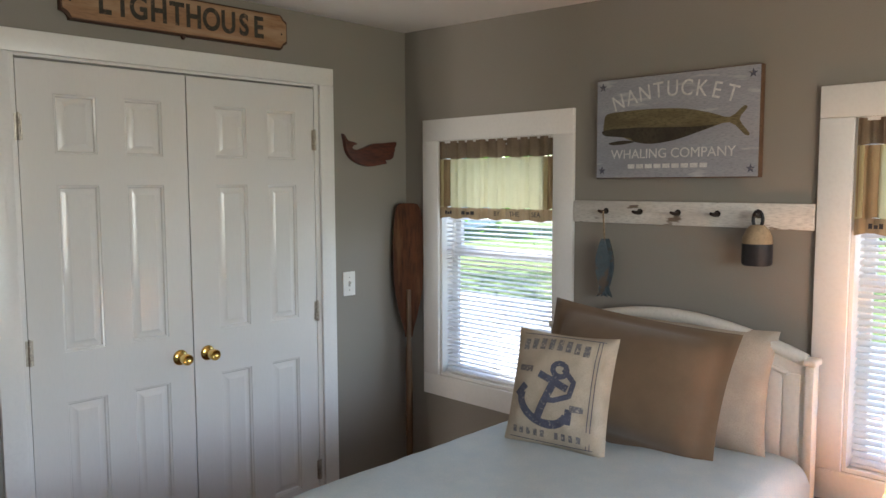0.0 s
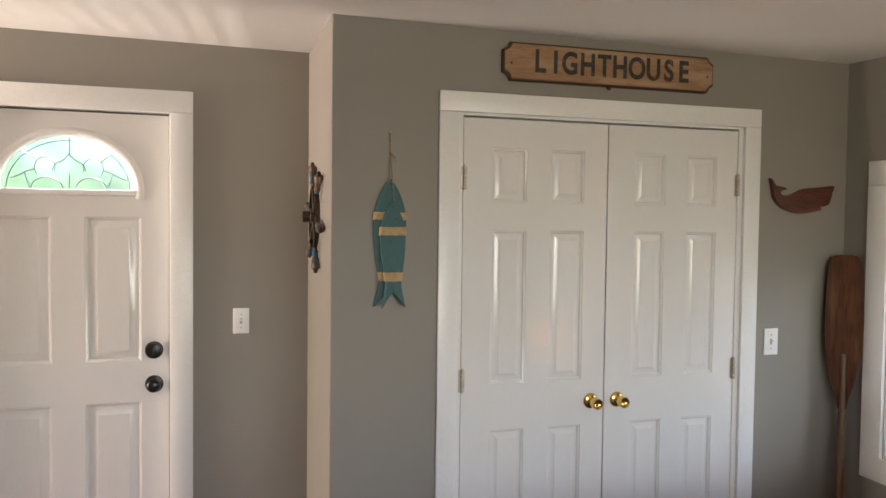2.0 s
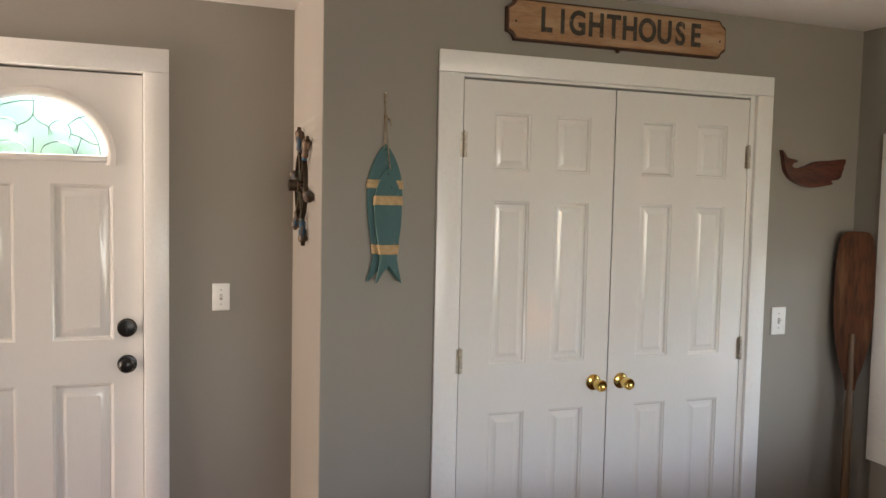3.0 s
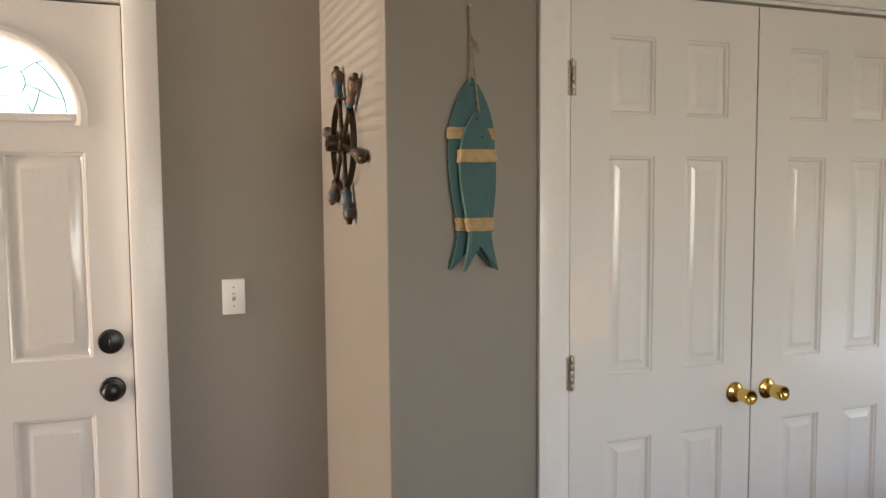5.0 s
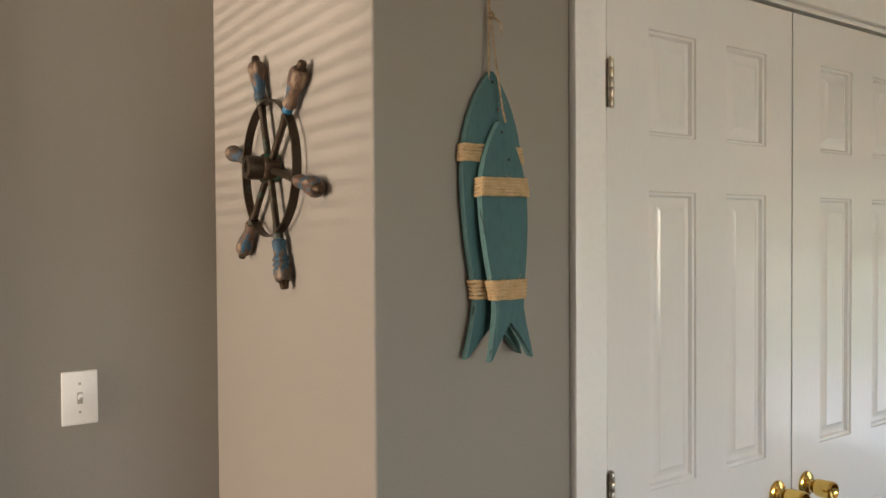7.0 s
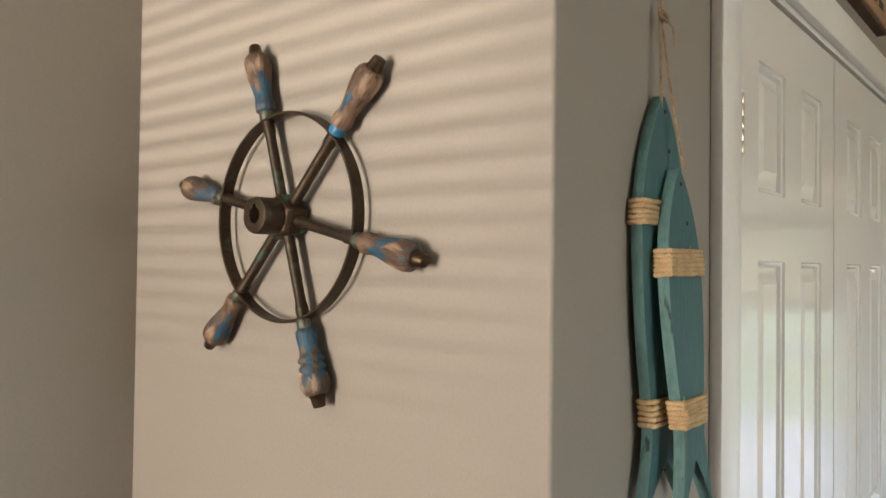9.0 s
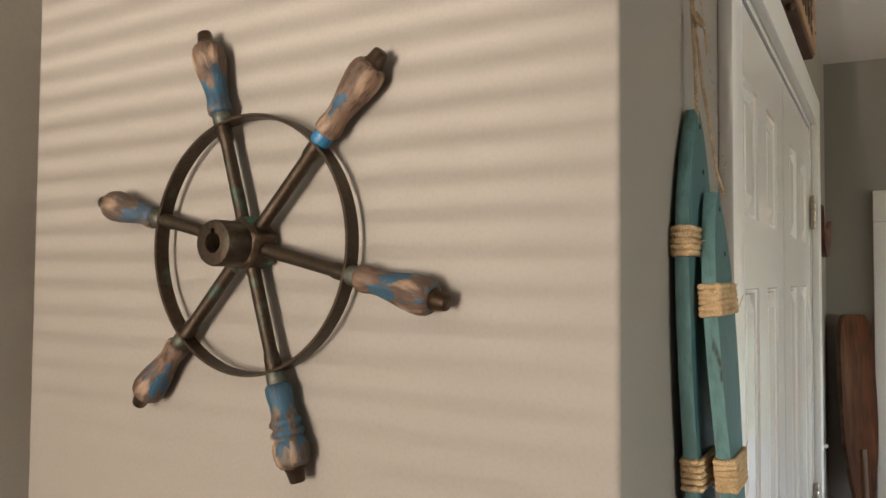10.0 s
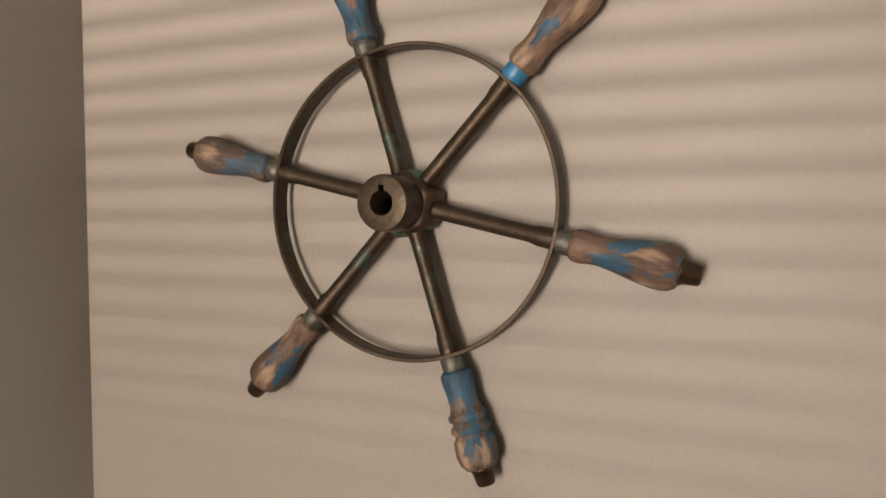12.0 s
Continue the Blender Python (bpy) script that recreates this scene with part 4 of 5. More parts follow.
PEG = material("dark_iron_hook", (0.035, 0.025, 0.02), 0.5, 0.6, scale=40, vary=0.2, bump=0.1)
CANVAS = material("blue_grey_printed_board", (0.325, 0.335, 0.370), 0.7, scale=6, fine=120, vary=0.14, bump=0.15, second=(0.255, 0.265, 0.300), stretch=(1, 0.5, 2.5), third=(0.44, 0.45, 0.47), patch=(0.58, 0.72), patch_scale=16)
FRAME_WOOD = material("brown_board_edge", (0.14, 0.078, 0.042), 0.6, scale=12, vary=0.2, bump=0.15)
WHALE_SHAPE = material("olive_brown_print", (0.165, 0.135, 0.065), 0.75, scale=9, fine=90, vary=0.2, bump=0.1, second=(0.09, 0.072, 0.036), stretch=(1, 0.6, 2.5))
WHALE_DARK = material("dark_brown_print", (0.050, 0.040, 0.026), 0.75, scale=12, fine=90, vary=0.2, bump=0.1)
FADED_WHITE = material("faded_white_print", (0.66, 0.66, 0.65), 0.8, scale=20, fine=160, vary=0.12, bump=0.0)
SMALL_FISH = material("blue_grey_fish_paint", (0.060, 0.088, 0.104), 0.6, scale=20, fine=140, vary=0.2, bump=0.2, third=(0.085, 0.060, 0.042), patch=(0.52, 0.62), patch_scale=30)
BUOY_BLACK = material("black_buoy_paint", (0.012, 0.013, 0.018), 0.55, scale=20, vary=0.15, bump=0.15)
BUOY_TAN = material("bare_buoy_wood", (0.42, 0.31, 0.19), 0.65, scale=20, vary=0.15, bump=0.15)
SHADE = cloth("linen_lamp_shade", (0.62, 0.46, 0.32), 0.35, fine=300, vary=0.06, bump=0.2)
NIGHT = material("painted_nightstand", (0.55, 0.50, 0.43), 0.5, scale=5, vary=0.08, bump=0.08)


# ---- valances ----
def wavy(y0, y1, z0, z1, x, mat, name, parent, folds, amp, gather, nz=6, step=0.006, lift=0.0):
    bm = bmesh.new()
    n = int((y1 - y0) / step)
    rows = []
    for j in range(nz + 1):
        f = j / nz
        z = z0 + (z1 - z0) * f
        row = []
        for i in range(n + 1):
            u = i / n
            y = y0 + (y1 - y0) * u
            ph = u * folds * 2 * math.pi
            d = amp * (math.sin(ph + 0.9 * math.sin(ph * 0.31 + 2)) + 0.45 * math.sin(ph * 2.3 + 1.1)) * (0.55 + 0.45 * math.sin(u * 17 + 1) ** 2)
            row.append(bm.verts.new((x + lift + d, y + gather * math.sin(ph * 0.7), z + (0.004 * math.sin(ph * 0.5 + 1) if j == 0 and lift == 0 else 0))))
        rows.append(row)
    for a, b in zip(rows, rows[1:]):
        for i in range(n):
            bm.faces.new((a[i], a[i + 1], b[i + 1], b[i]))
    return part(name, bm, mat, parent, smooth=True)


def valance(w):
    y0, y1, z0, z1 = w
    v = empty("valance", pose(0, 0, 0), "short gathered cream and brown valance on a rod", "valance", "window valances")
    x = XW - 0.004
    a, b = y0 + 0.006, y1 - 0.006
    top, mid, low, end = z1 - 0.004, z1 - 0.088, z1 - 0.315, z1 - 0.366
    wavy(a, b, mid, top, x, VAL_TOP, "heading", v, 11, 0.0098, 0.003)
    wavy(a, b, low, mid, x, VAL_MID, "body", v, 11, 0.0098, 0.003)
    wavy(a, b, end, low, x, VAL_LOW, "hem", v, 11, 0.0098, 0.003)
    for p, q in ((a, a + 0.052), (b - 0.075, b)):
        wavy(p, q, low + 0.001, mid - 0.001, x - 0.003, VAL_LOW, "side_border", v, 2.2, 0.0060, 0.001)
    part("rod", tube([(XW + 0.013, y0 + 0.0125, z1 - 0.028), (XW + 0.013, y1 - 0.0125, z1 - 0.028)], 0.005, 10), VINYL, v, "slim white curtain rod")
    # hem print, read from the window's far end: two illegible words, then three short ones
    flat = Matrix(((0, 0, -1, 0), (-1, 0, 0, 0), (0, 1, 0, 0), (0, 0, 0, 1)))
    zc = (low + end) / 2 + 0.002
    span = b - a
    for f, wd in ((0.10, 0.045), (0.285, 0.085)):
        for k in range(3):
            yy = b - f * span - (k - 1) * wd / 3
            part("print_mark", box(XW - 0.0190, yy - wd / 8, zc - 0.008, XW - 0.0182, yy + wd / 8, zc + 0.008 - 0.004 * (k % 2)), INK, v)
    for f, word in ((0.55, "BY"), (0.70, "THE"), (0.88, "SEA")):
        lettering("print_word", word, 0.030, INK, v, Matrix.Translation((XW - 0.0186, b - f * span, zc)) @ flat, 0.0003)
    return v


valance(W1)
valance(W2)


# ---- printed board over the bed ----
FLAT = Matrix(((0, 0, -1, 0), (-1, 0, 0, 0), (0, 1, 0, 0), (0, 0, 0, 1)))   # text facing -x, read towards -y
art = empty("wall_picture", pose(XW, -1.458, 1.815), "blue-grey printed wooden board with a whale shape and white lettering", "picture")
PW, PH, PT = 0.320, 0.190, 0.032
soft(part("board", box(-PT, -PW, -PH, 0, PW, PH, 0.003), FRAME_WOOD, art, "brown wooden board edge"))
part("printed_face", box(-PT - 0.002, -PW + 0.003, -PH + 0.003, -PT + 0.001, PW - 0.003, PH - 0.003), CANVAS, art, "blue-grey weathered print")


def flat_shape(name, outline, mat, lift, label=""):
    bm = board(outline, 0.0012)
    m = Matrix(((0, 1, 0, -PT - 0.002 - lift), (-1, 0, 0, 0), (0, 0, 1, 0), (0, 0, 0, 1)))
    return part(name, moved(bm, m), mat, art, label)


_body = [(-0.285, 0.030), (-0.270, 0.058), (-0.200, 0.064), (-0.080, 0.066), (0.050, 0.058), (0.150, 0.036), (0.215, 0.018), (0.262, 0.052), (0.275, 0.046), (0.250, 0.008), (0.285, -0.040), (0.270, -0.045), (0.215, 0.000), (0.130, -0.020), (0.020, -0.050), (-0.080, -0.062), (-0.150, -0.052), (-0.215, -0.030), (-0.282, -0.022)]
flat_shape("whale_shape", smooth_line(_body, 3), WHALE_SHAPE, 0.0, "olive brown whale shape")
_belly = [(-0.284, -0.004), (-0.150, 0.000), (-0.040, -0.004), (0.080, -0.008), (0.160, -0.006), (0.120, -0.022), (0.020, -0.051), (-0.080, -0.063), (-0.150, -0.053), (-0.170, -0.038), (-0.240, -0.030), (-0.282, -0.024)]
flat_shape("belly_shape", smooth_line(_belly, 3), WHALE_DARK, 0.0014, "dark brown belly shape")
flat_shape("jaw_shape", smooth_line([(-0.262, -0.054), (-0.200, -0.046), (-0.150, -0.052), (-0.190, -0.060), (-0.245, -0.062)], 3), WHALE_DARK, 0.0014)
for i, ch in enumerate("NANTUCKET"):
    f = (i - 4) / 4
    m = Matrix.Translation((-PT - 0.0025, -0.222 * f, 0.132 - 0.036 * f * f)) @ FLAT @ Matrix.Rotation(radians(-17 * f), 4, "Z")
    lettering("letter", ch, 0.082, FADED_WHITE, art, m, 0.0004, squeeze=0.85)
for word, y in (("WHALING", 0.135), ("COMPANY", -0.118)):
    lettering("word", word, 0.050, FADED_WHITE, art, Matrix.Translation((-PT - 0.0025, y, -0.100)) @ FLAT, 0.0004)
for k in range(9):
    part("print_mark", box(-PT - 0.0029, 0.150 - 0.036 * k, -0.153, -PT - 0.0021, 0.178 - 0.036 * k, -0.137), FADED_WHITE, art)
for sy in (-1, 1):
    for sz in (-1, 1):
        star = [((0.017 if k % 2 == 0 else 0.007) * math.sin(math.pi * k / 5), (0.017 if k % 2 == 0 else 0.007) * math.cos(math.pi * k / 5)) for k in range(10)]
        flat_shape("star", [(sy * 0.292 + x, sz * 0.160 + z) for x, z in star], PRINT, 0.0)


# ---- hook rail and what hangs on it ----
rail = empty("hook_rail", pose(XW, -1.489, 1.494), "distressed white wooden hook rail between the windows", "hook rail")
soft(part("board", box(-0.018, -0.467, -0.043, 0, 0.467, 0.043, 0.003), SHABBY, rail))
HOOKS = (-1.177, -1.326, -1.481, -1.631, -1.782)
for y in HOOKS:
    bm = tube([(-0.016, y + 1.489, 0.002), (-0.034, y + 1.489, 0.000), (-0.056, y + 1.489, 0.002), (-0.072, y + 1.489, 0.006)], [0.0090, 0.0078, 0.0066, 0.0052], 8)
    join(bm, lathe([(0, 0), (0.012, 0), (0.011, 0.003), (0, 0.004)], 12), Matrix.Translation((-0.018, y + 1.489, 0.004)) @ Matrix.Rotation(radians(-90), 4, "Y"))
    soft(part("hook", bm, PEG, rail, "dark iron hook"))

lure = empty("hanging_fish", pose(XW - 0.050, -1.188, 1.495), "small blue-grey wooden fish ornament hanging from a hook", "ornament")
part("string", tube([(0.002, 0.006, 0.004), (0.004, 0.003, -0.05), (0.004, -0.002, -0.112)], 0.004, 6), CORD, lure)
_half = [(0.006, -0.105), (0.016, -0.135), (0.027, -0.185), (0.025, -0.235), (0.013, -0.285), (0.009, -0.300), (0.022, -0.335)]
_o = smooth_line(_half, 3, closed=False) + [Vector(_half[-1])]
_o = [(p.x, p.y) for p in _o] + [(0, -0.318)] + [(-p.x, p.y) for p in _o[::-1]]
for dx, turn in ((-0.006, 62), (0.014, 78)):
    soft(part("fish", moved(board(_o, 0.016, 0.004), pose(dx, -0.010 * (dx > 0), 0, 0, 0, -turn)), SMALL_FISH, lure), 50)

buoy = empty("hanging_buoy", pose(XW - 0.062, -1.792, 1.495), "small black and tan wooden buoy hanging from a hook", "ornament")
soft(part("black_body", lathe([(0, -0.165), (0.044, -0.165), (0.049, -0.158), (0.049, -0.092), (0, -0.092)], 20), BUOY_BLACK, buoy, "black painted lower half"))
soft(part("tan_shoulder", lathe([(0.049, -0.0915), (0.047, -0.070), (0.036, -0.045), (0.022, -0.030), (0, -0.028)], 20), BUOY_TAN, buoy, "bare wooden shoulder"))
part("rope_loop", tube([(0.0, 0.016 * math.sin(2 * math.pi * i / 14), -0.012 + 0.030 * math.cos(2 * math.pi * i / 14)) for i in range(14)], 0.006, 7, closed=True), BUOY_BLACK, buoy, "dark rope loop")


# ---- bed ----
BY0, BY1, BX0, BX1, BZ = -1.985, -0.985, 0.20, 2.165, 0.712
bed = empty("bed", pose(0, 0, 0), "single bed with a cream arched headboard, neatly made", "bed")


def arch_z(y):
    u = (y - (BY0 + BY1) / 2) / ((BY1 - BY0) / 2)
    return 1.050 + 0.096 * max(0.0, math.cos(u * math.pi / 2)) ** 0.9 if abs(u) < 1 else 1.050


_bm = bmesh.new()
_n = 30
for x in (2.188, 2.212):
    top = [_bm.verts.new((x, BY0 + (BY1 - BY0) * i / _n, arch_z(BY0 + (BY1 - BY0) * i / _n) - 0.035)) for i in range(_n + 1)]
    bot = [_bm.verts.new((x, BY0 + (BY1 - BY0) * i / _n, 0.30)) for i in range(_n + 1)]
    for i in range(_n):
        _bm.faces.new((top[i], top[i + 1], bot[i + 1], bot[i]))
part("headboard_panel", _bm, BEDWHITE, bed)
_rail = [(2.198, BY0 + 0.02 + (BY1 - BY0 - 0.04) * i / 28, arch_z(BY0 + (BY1 - BY0) * i / 28) - 0.018) for i in range(29)]
soft(part("headboard_rail", tube(_rail, 0.023, 10), BEDWHITE, bed, "rounded arched top rail"), 50)
_in = [(2.180, BY0 + 0.07 + (BY1 - BY0 - 0.14) * i / 28, arch_z(BY0 + (BY1 - BY0) * (0.06 + 0.88 * i / 28)) - 0.085) for i in range(29)]
soft(part("headboard_moulding", tube(_in, 0.009, 8), BEDWHITE, bed), 50)
for y in (BY0, BY1):
    soft(part("post", box(2.172, y - 0.014, 0, 2.222, y + 0.014, 1.020, 0.004), BEDWHITE, bed))
    soft(part("post_cap", box(2.164, y - 0.021, 1.0205, 2.230, y + 0.021, 1.043, 0.007, 3), BEDWHITE, bed))
for k in range(17):
    _y = BY0 + 0.03 + (BY1 - BY0 - 0.06) * k / 17
    _top = min(arch_z(_y), arch_z(_y + 0.05)) - 0.075
    soft(part("bead_board", box(2.183, _y + 0.002, 0.31, 2.1895, _y + (BY1 - BY0 - 0.06) / 17 - 0.002, _top, 0.0015), BEDWHITE, bed))
for y in (BY0 + 0.01, BY1 - 0.035):
    soft(part("side_rail", box(BX0, y, 0.24, 2.166, y + 0.025, 0.40, 0.004), BEDWHITE, bed))
for y in (BY0 + 0.01, BY1 - 0.06):
    part("leg", box(BX0, y, 0, BX0 + 0.05, y + 0.05, 0.41, 0.004), BEDWHITE, bed)
soft(part("mattress", box(BX0 + 0.01, BY0 + 0.036, 0.36, BX1, BY1 - 0.036, BZ - 0.035, 0.05, 4), STRIPE, bed))


def blanket():
    """Quilt over the bed: soft crown, rounded edges, falling down both long sides and the foot."""
    bm = bmesh.new()
    prof = []
    y0, y1 = BY0 - 0.012, BY1 + 0.012
    for i in range(8):
        prof.append((y0 - 0.004, 0.26 + (BZ - 0.07 - 0.26) * i / 7))
    for i in range(1, 9):
        a = math.pi / 2 * i / 8
        prof.append((y0 + 0.07 * (1 - math.cos(a)), BZ - 0.07 + 0.07 * math.sin(a)))
    for i in range(1, 24):
        prof.append((y0 + 0.07 + (y1 - y0 - 0.14) * i / 24, BZ))
    prof += [(y1 + y0 - y, z) for y, z in prof[:16][::-1]]
    nx = 70
    rows = []
    for i in range(nx + 1):
        x = BX0 - 0.02 + (BX1 - BX0 + 0.01) * i / nx
        drop = 0.07 * max(0.0, 1 - (x - BX0 + 0.02) / 0.07) ** 2
        row = []
        for j, (y, z) in enumerate(prof):
            n = noise.noise(Vector((x * 3.1, y * 4.3, z * 2.0))) * 0.011 + noise.noise(Vector((x * 11, y * 9, z * 6))) * 0.004
            edge = 1.0 if 15 < j < 40 else 0.0
            row.append(bm.verts.new((x, y + (0 if edge else n), z - drop * (z > 0.5) + (n if edge else n * 0.3))))
        rows.append(row)
    for a, b in zip(rows, rows[1:]):
        for j in range(len(prof) - 1):
            bm.faces.new((a[j], a[j + 1], b[j + 1], b[j]))
    bm.faces.new(rows[0])
    return tagged(part("blanket", bm, BLANKET, smooth=True), "pale blue quilted blanket spread over the bed", "blanket")


blanket()


def pillow(name, w, h, t, mat, m, label, flange=0.0, seed=0, sag=0.0):
    """A stuffed pillow standing on its long edge: local x across, z up, y through."""
    bm = bmesh.new()
    n = 22
    sides = []
    for s in (-1, 1):
        grid = []
        for j in range(n + 1):
            row = []
            for i in range(n + 1):
                u, v = 2 * i / n - 1, 2 * j / n - 1
                uu, vv = min(1, abs(u) * (1 + flange)), min(1, abs(v) * (1 + flange))
                puff = ((1 - uu ** 2.6) * (1 - vv ** 2.6)) ** 0.55
                pinch = 1 - 0.055 * (1 - abs(v) ** 2) * abs(u) ** 3
                pinch2 = 1 - 0.055 * (1 - abs(u) ** 2) * abs(v) ** 3
                x, z = u * w / 2 * pinch, v * h / 2 * pinch2
                d = s * (t / 2 * puff + 0.002)
                wr = noise.noise(Vector((u * 2.2 + seed, v * 2.2, s + seed))) * 0.010 + noise.noise(Vector((u * 6 + seed, v * 6, 3 * s))) * 0.004 * (abs(u) + abs(v))
                row.append(bm.verts.new((x, d + wr * puff, z + h / 2 - sag * (1 - u * u) * (v > 0) * v)))
            grid.append(row)
        sides.append(grid)
        for j in range(n):
            for i in range(n):
                bm.faces.new((grid[j][i], grid[j][i + 1], grid[j + 1][i + 1], grid[j + 1][i]))
    a, b = sides
    rim_a = [a[0][i] for i in range(n)] + [a[j][n] for j in range(n)] + [a[n][i] for i in range(n, 0, -1)] + [a[j][0] for j in range(n, 0, -1)]
    rim_b = [b[0][i] for i in range(n)] + [b[j][n] for j in range(n)] + [b[n][i] for i in range(n, 0, -1)] + [b[j][0] for j in range(n, 0, -1)]
    for i in range(len(rim_a)):
        j = (i + 1) % len(rim_a)
        bm.faces.new((rim_a[i], rim_a[j], rim_b[j], rim_b[i]))
    ob = part(name, bm, mat, smooth=True)
    ob.matrix_world = m
    return tagged(ob, label, "pillow", "pillows on the bed")


# fronts face -x, turned a little to the foot of the room; each leans back on the one behind
stripe = pillow("pillow", 0.70, 0.425, 0.15, STRIPE, pose(2.085, -1.535, BZ - 0.008, -14, 0, -88), "beige pillow leaning on the headboard", 0.03, 5)
brown = pillow("pillow", 0.68, 0.475, 0.27, BROWN, pose(1.880, -1.445, BZ - 0.012, -21, 6, -80), "large taupe satin pillow in front of the beige one", 0.17, 11)
anchor = pillow("pillow", 0.370, 0.405, 0.15, BURLAP, pose(1.712, -1.318, BZ - 0.012, -17, 1, -78), "small natural canvas pillow printed with a navy anchor", 0.0, 21)


def on_pillow(w, h, t, x, z, off=0.0022):
    u, v = 2 * x / w, 2 * z / h - 1
    puff = ((1 - min(1, abs(u)) ** 2.6) * (1 - min(1, abs(v)) ** 2.6)) ** 0.55
    wr = noise.noise(Vector((u * 2.2 + 21, v * 2.2, -1 + 21))) * 0.010 + noise.noise(Vector((u * 6 + 21, v * 6, -3))) * 0.004 * (abs(u) + abs(v))
    return Vector((x, -(t / 2 * puff + 0.002) + wr * puff - off, z))


def printed(name, lines, r, mat=None):
    if len(lines) > 1 and name != "anchor_print":
        for line in lines:
            printed(name, [line], r, mat)
        return
    bm = bmesh.new()
    for line in lines:
        pts = []
        for (ax, az), (bx, bz) in zip(line, line[1:]):
            for k in range(5):
                pts.append(on_pillow(0.370, 0.405, 0.15, ax + (bx - ax) * k / 5, az + (bz - az) * k / 5, 0.0002))
        pts.append(on_pillow(0.370, 0.405, 0.15, *line[-1], 0.0002))
        n = len(pts)
        rows = []
        for i, p in enumerate(pts):
            d = (pts[min(i + 1, n - 1)] - pts[max(i - 1, 0)]).normalized()
            side = Vector((-d.z, 0, d.x)) * r
            rows.append([bm.verts.new(on_pillow(0.370, 0.405, 0.15, p.x + side.x, p.z + side.z, 0.0022)), bm.verts.new(on_pillow(0.370, 0.405, 0.15, p.x - side.x, p.z - side.z, 0.0022))])
        for a, b in zip(rows, rows[1:]):
            bm.faces.new((a[0], a[1], b[1], b[0]))
    part(name, bm, mat or PRINT, anchor)


# the printed anchor leans, with a rope looped over its shank; the words above and below it cannot be read
LEAN = Matrix.Rotation(radians(-20), 2)


def leaning(points):
    return [tuple(LEAN @ Vector((x, z - 0.19)) + Vector((-0.012, 0.19))) for x, z in points]


_hook = [(-0.090 * math.cos(radians(a)), 0.150 - 0.062 * math.sin(radians(a))) for a in range(0, 181, 15)]
printed("anchor_print", [leaning(_hook), leaning([(0.0, 0.095), (0.0, 0.255)])], 0.014)
printed("anchor_print", [leaning([(-0.104, 0.128), (-0.088, 0.176)]), leaning([(0.104, 0.128), (0.088, 0.176)]), leaning([(-0.060, 0.232), (0.052, 0.232)])], 0.012)
printed("anchor_print", [leaning([(0.026 * math.cos(radians(a)), 0.276 + 0.022 * math.sin(radians(a))) for a in range(0, 361, 30)]), leaning([(0.010, 0.285), (0.062, 0.262), (0.070, 0.215), (0.030, 0.178), (-0.010, 0.160)])], 0.009)
for k in range(8):
    x = -0.128 + 0.032 * k
    z = 0.326 + 0.010 * math.sin(k * math.pi / 7)
    printed("print_mark", [[(x, z), (x, z + 0.038)]], 0.0105, FAINT)
for k in (0, 1, 2, 3, 4, 6, 7, 8, 9):
    x = -0.128 + 0.026 * k
    printed("print_mark", [[(x, 0.042), (x, 0.064)]], 0.0075, FAINT)
printed("print_mark", [[(-0.135, 0.262), (-0.080, 0.262)], [(0.068, 0.150), (0.112, 0.150)]], 0.011, FAINT)
printed("stitched_border", [[(0.128, 0.024), (0.128, 0.385)], [(0.139, 0.024), (0.139, 0.385)], [(-0.150, 0.384), (0.150, 0.384)], [(-0.15, 0.026), (0.150, 0.026)]], 0.0013)


# ---- nightstand and lamp ----
stand = empty("nightstand", pose(1.93, -2.36, 0), "small painted nightstand beside the bed", "nightstand")
soft(part("top", box(-0.22, -0.21, 0.56, 0.22, 0.21, 0.585, 0.005), NIGHT, stand))
soft(part("drawer", box(-0.205, -0.18, 0.42, 0.19, 0.18, 0.5595, 0.004), NIGHT, stand))
for x in (-0.185, 0.185):
    for y in (-0.175, 0.175):
        part("leg", box(x - 0.018, y - 0.018, 0, x + 0.018, y + 0.018, 0.5595, 0.003), NIGHT, stand)
tl = empty("table_lamp", pose(1.93, -2.385, 0.585), "lit bedside lamp with a warm linen shade", "table lamp")
soft(part("base", lathe([(0, 0), (0.06, 0), (0.062, 0.008), (0.03, 0.018), (0.022, 0.04), (0.045, 0.08), (0.05, 0.11), (0.03, 0.14), (0.012, 0.16), (0.010, 0.22), (0, 0.22)], 24), BEDWHITE, tl))
_bm = bmesh.new()
_r = [[_bm.verts.new((r * math.cos(2 * math.pi * i / 36), r * math.sin(2 * math.pi * i / 36), z)) for i in range(36)] for r, z in ((0.125, 0.135), (0.085, 0.285))]
for i in range(36):
    _bm.faces.new((_r[0][i], _r[0][(i + 1) % 36], _r[1][(i + 1) % 36], _r[1][i]))
part("shade", _bm, SHADE, tl, "warm glowing linen shade", smooth=True)


# ---- outdoors ----
GRASS = material("lawn_grass", (0.10, 0.15, 0.05), 0.9, scale=1.5, fine=30, vary=0.2, bump=0.3, spec=0.1)
GRAVEL = material("pale_gravel", (0.55, 0.54, 0.53), 0.9, scale=2, fine=40, vary=0.12, bump=0.3, spec=0.1)
LEAF = cloth("summer_leaves", (0.10, 0.22, 0.035), 0.45, vary=0.25, bump=0.0)
BARK = material("tree_bark", (0.11, 0.085, 0.06), 0.9, scale=8, fine=40, vary=0.2, bump=0.4, stretch=(1, 1, 0.3))
SIDING = material("pale_green_siding", (0.55, 0.62, 0.58), 0.7, scale=3, vary=0.05, bump=0.05)
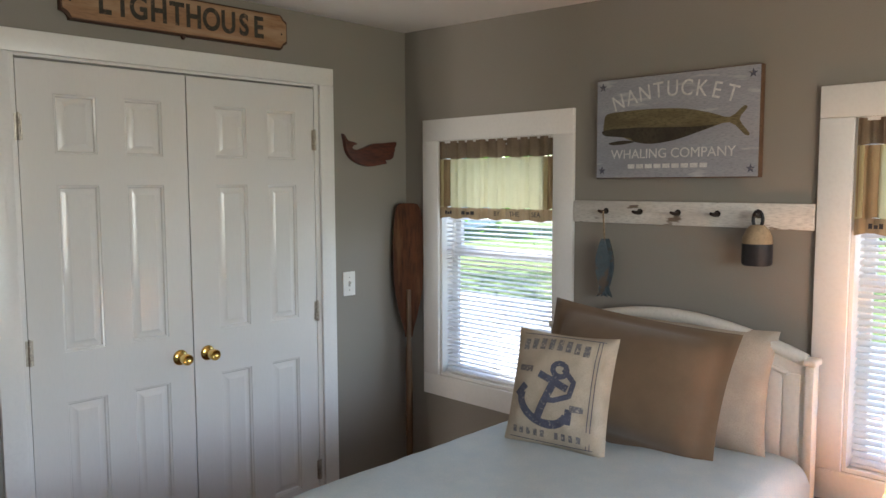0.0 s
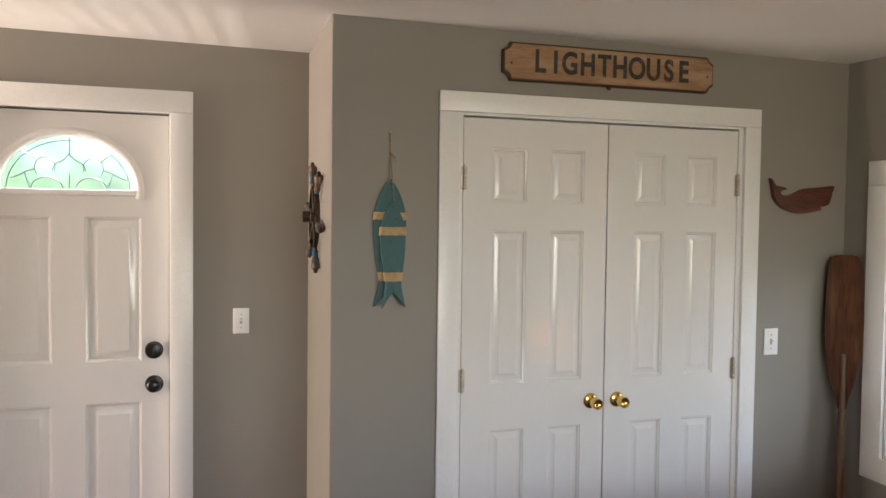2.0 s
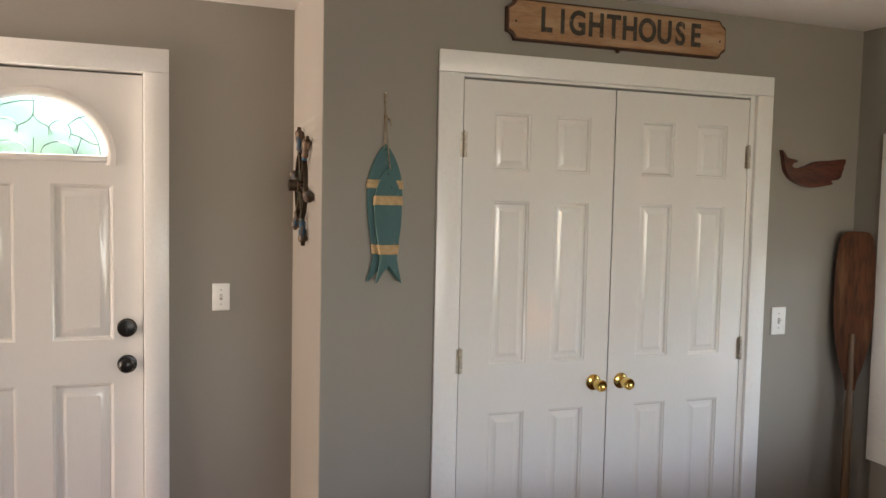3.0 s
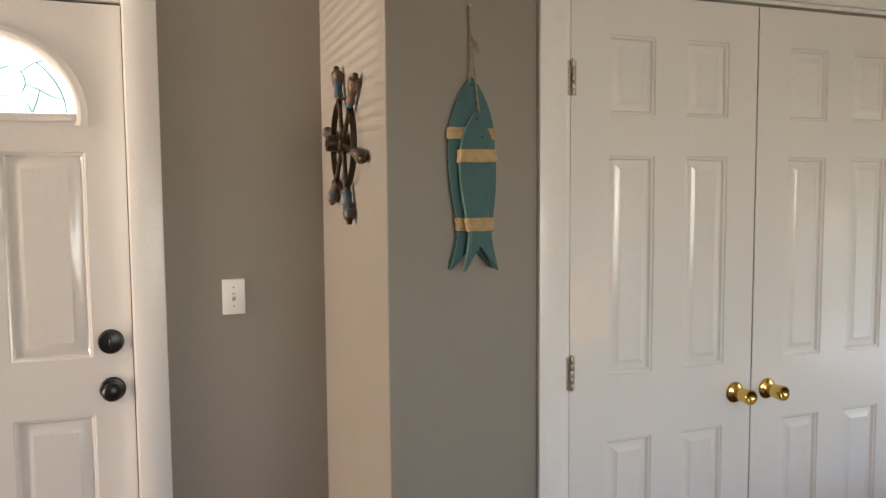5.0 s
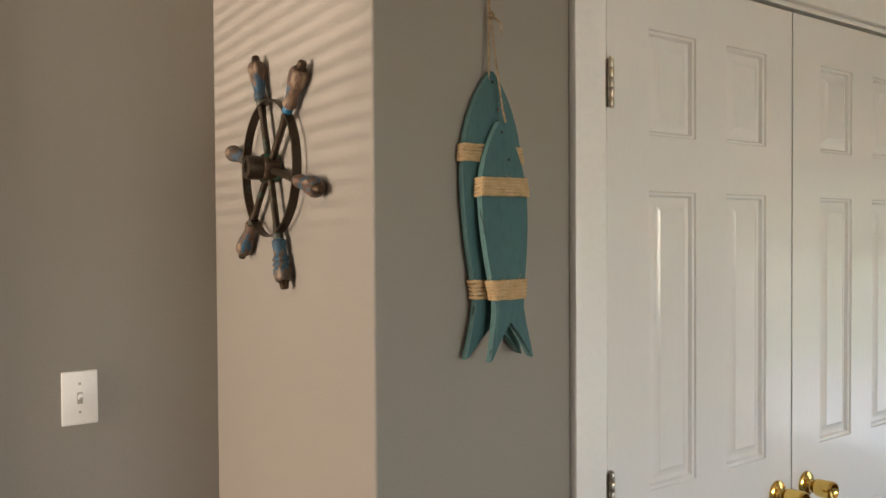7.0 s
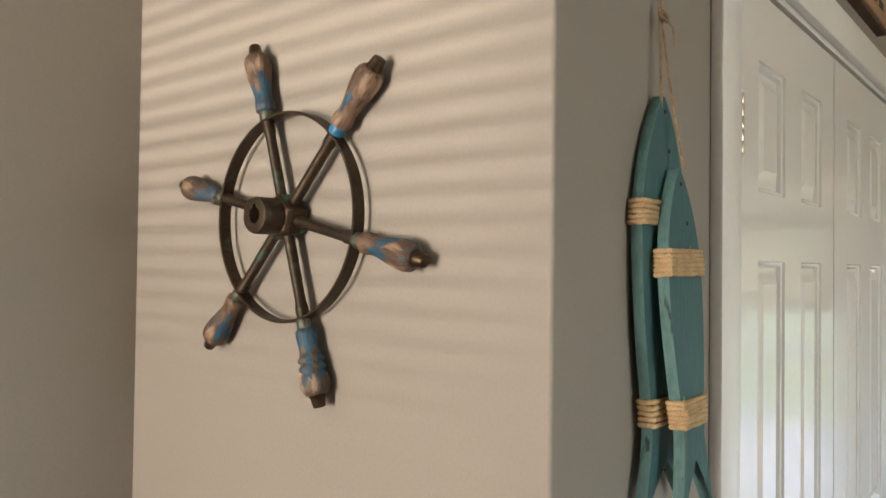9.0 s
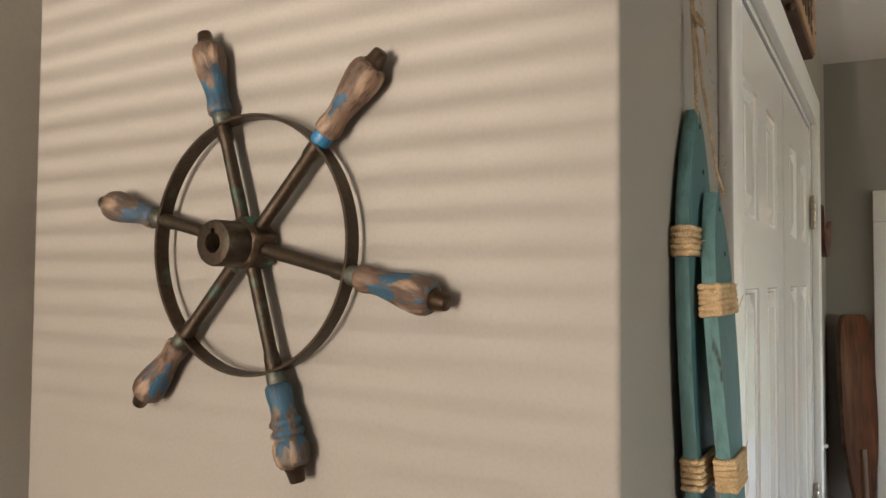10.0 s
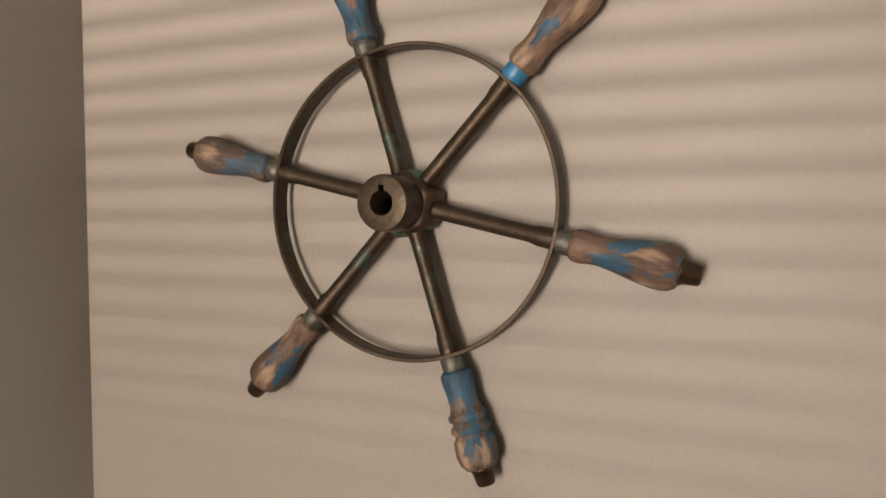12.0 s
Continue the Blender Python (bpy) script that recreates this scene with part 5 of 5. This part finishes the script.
ROOF = material("grey_shingles", (0.12, 0.12, 0.125), 0.9, scale=5, vary=0.15, bump=0.2)
GZ = -0.45
tagged(part("ground", box(-400, -400, GZ - 0.3, 400, 400, GZ), GRASS), "sunlit lawn around the house", "ground", kind="structure")
# blue-grey half of the drive: shade on the ground put into its colour
SHADED_DRIVE = material("shaded_drive_blue_grey", (0.26, 0.285, 0.32), 0.85, scale=2, fine=60, vary=0.15, bump=0.3, spec=0.2)
tagged(part("pavement", box(3.2, 1.0, GZ + 0.002, 10.2, 60, GZ + 0.012), GRAVEL), "pale gravel drive outside the windows", "drive", kind="structure")
tagged(part("road", box(2.9, -60, GZ + 0.002, 10.2, 0.999, GZ + 0.012), SHADED_DRIVE), "drive beside the house, coloured blue-grey to stand in for shade", "road", kind="structure")


def tree(x, y, height, spread, seed):
    rng = random.Random(seed)
    t = empty("tree", pose(x, y, GZ), "leafy green garden tree beyond the drive", "tree", "garden trees")
    trunk = tube([(0, 0, 0), (0.06, 0.03, height * 0.2), (0.0, 0.08, height * 0.45), (0.05, 0.0, height * 0.8)], [0.16, 0.13, 0.10, 0.04], 10)
    tips = []
    for k in range(9):
        a, z = rng.uniform(0, 6.28), height * rng.uniform(0.22, 0.7)
        tip = Vector((math.cos(a) * spread * 0.7, math.sin(a) * spread * 0.7, z + spread * rng.uniform(0.1, 0.5)))
        tube([(0.02, 0.03, z), tip * 0.5 + Vector((0, 0, z * 0.5)), tip], [0.05, 0.035, 0.012], 6, bm=trunk)
        tips.append(tip)
    part("trunk", trunk, BARK, t)
    verts, faces = [], []
    for k in range(1500):
        c = rng.choice(tips) * rng.uniform(0.55, 1.1) + Vector((rng.gauss(0, 0.36), rng.gauss(0, 0.36), rng.gauss(0.1, 0.34))) * spread * 0.55
        if c.z < 0.3:
            c.z = 0.3 + rng.random() * 0.3
        q = Euler((rng.uniform(-0.9, 0.9), rng.uniform(-0.9, 0.9), rng.uniform(0, 6.28))).to_matrix()
        s = rng.uniform(0.07, 0.14)
        i = len(verts)
        for p in ((-0.5, 0, 0), (0, -0.32, 0.08), (0.75, 0, -0.05), (0, 0.32, 0.08)):
            verts.append(c + q @ (Vector(p) * s * 1.4))
        faces.append((i, i + 1, i + 2, i + 3))
    me = bpy.data.meshes.new("crown")
    me.from_pydata(verts, [], faces)
    me.materials.append(LEAF)
    new("crown", me).parent = t


for i, (x, y, h, s) in enumerate(((11.5, 5.5, 5.5, 2.4), (12.5, 10.5, 6.5, 2.8), (15.0, 2.0, 6.0, 2.6), (13.0, 16.5, 6.0, 2.8), (19.0, 8.5, 7.5, 3.2), (10.5, 20.0, 5.0, 2.2), (18, -6, 7, 3), (-1.6, 7.5, 5.0, 2.2), (-4.5, 9.0, 6.0, 2.6), (1.5, 10.0, 6.0, 2.6))):
    tree(x, y, h, s, 40 + i)

house = empty("neighbour_house", pose(24, 26, GZ), "pale green clapboard house beyond the trees", "house")
part("wall", box(-4, -5, 0, 4, 5, 5.2), SIDING, house)
_bm = bmesh.new()
_v = [_bm.verts.new(p) for p in ((-4.4, -5.4, 5.1), (4.4, -5.4, 5.1), (4.4, 5.4, 5.1), (-4.4, 5.4, 5.1), (0, -5.4, 7.6), (0, 5.4, 7.6))]
for f in ((0, 1, 4), (2, 3, 5), (1, 2, 5, 4), (3, 0, 4, 5), (0, 3, 2, 1)):
    _bm.faces.new([_v[i] for i in f])
part("roof", _bm, ROOF, house)
for y in (-3, 0, 3):
    for z in (1.0, 3.3):
        wd = part("window", box(-4.05, y - 0.5, z, -3.98, y + 0.5, z + 1.4), TRIM, house)
        part("pane", box(-4.06, y - 0.42, z + 0.08, -4.052, y + 0.42, z + 1.32), DARK, wd)
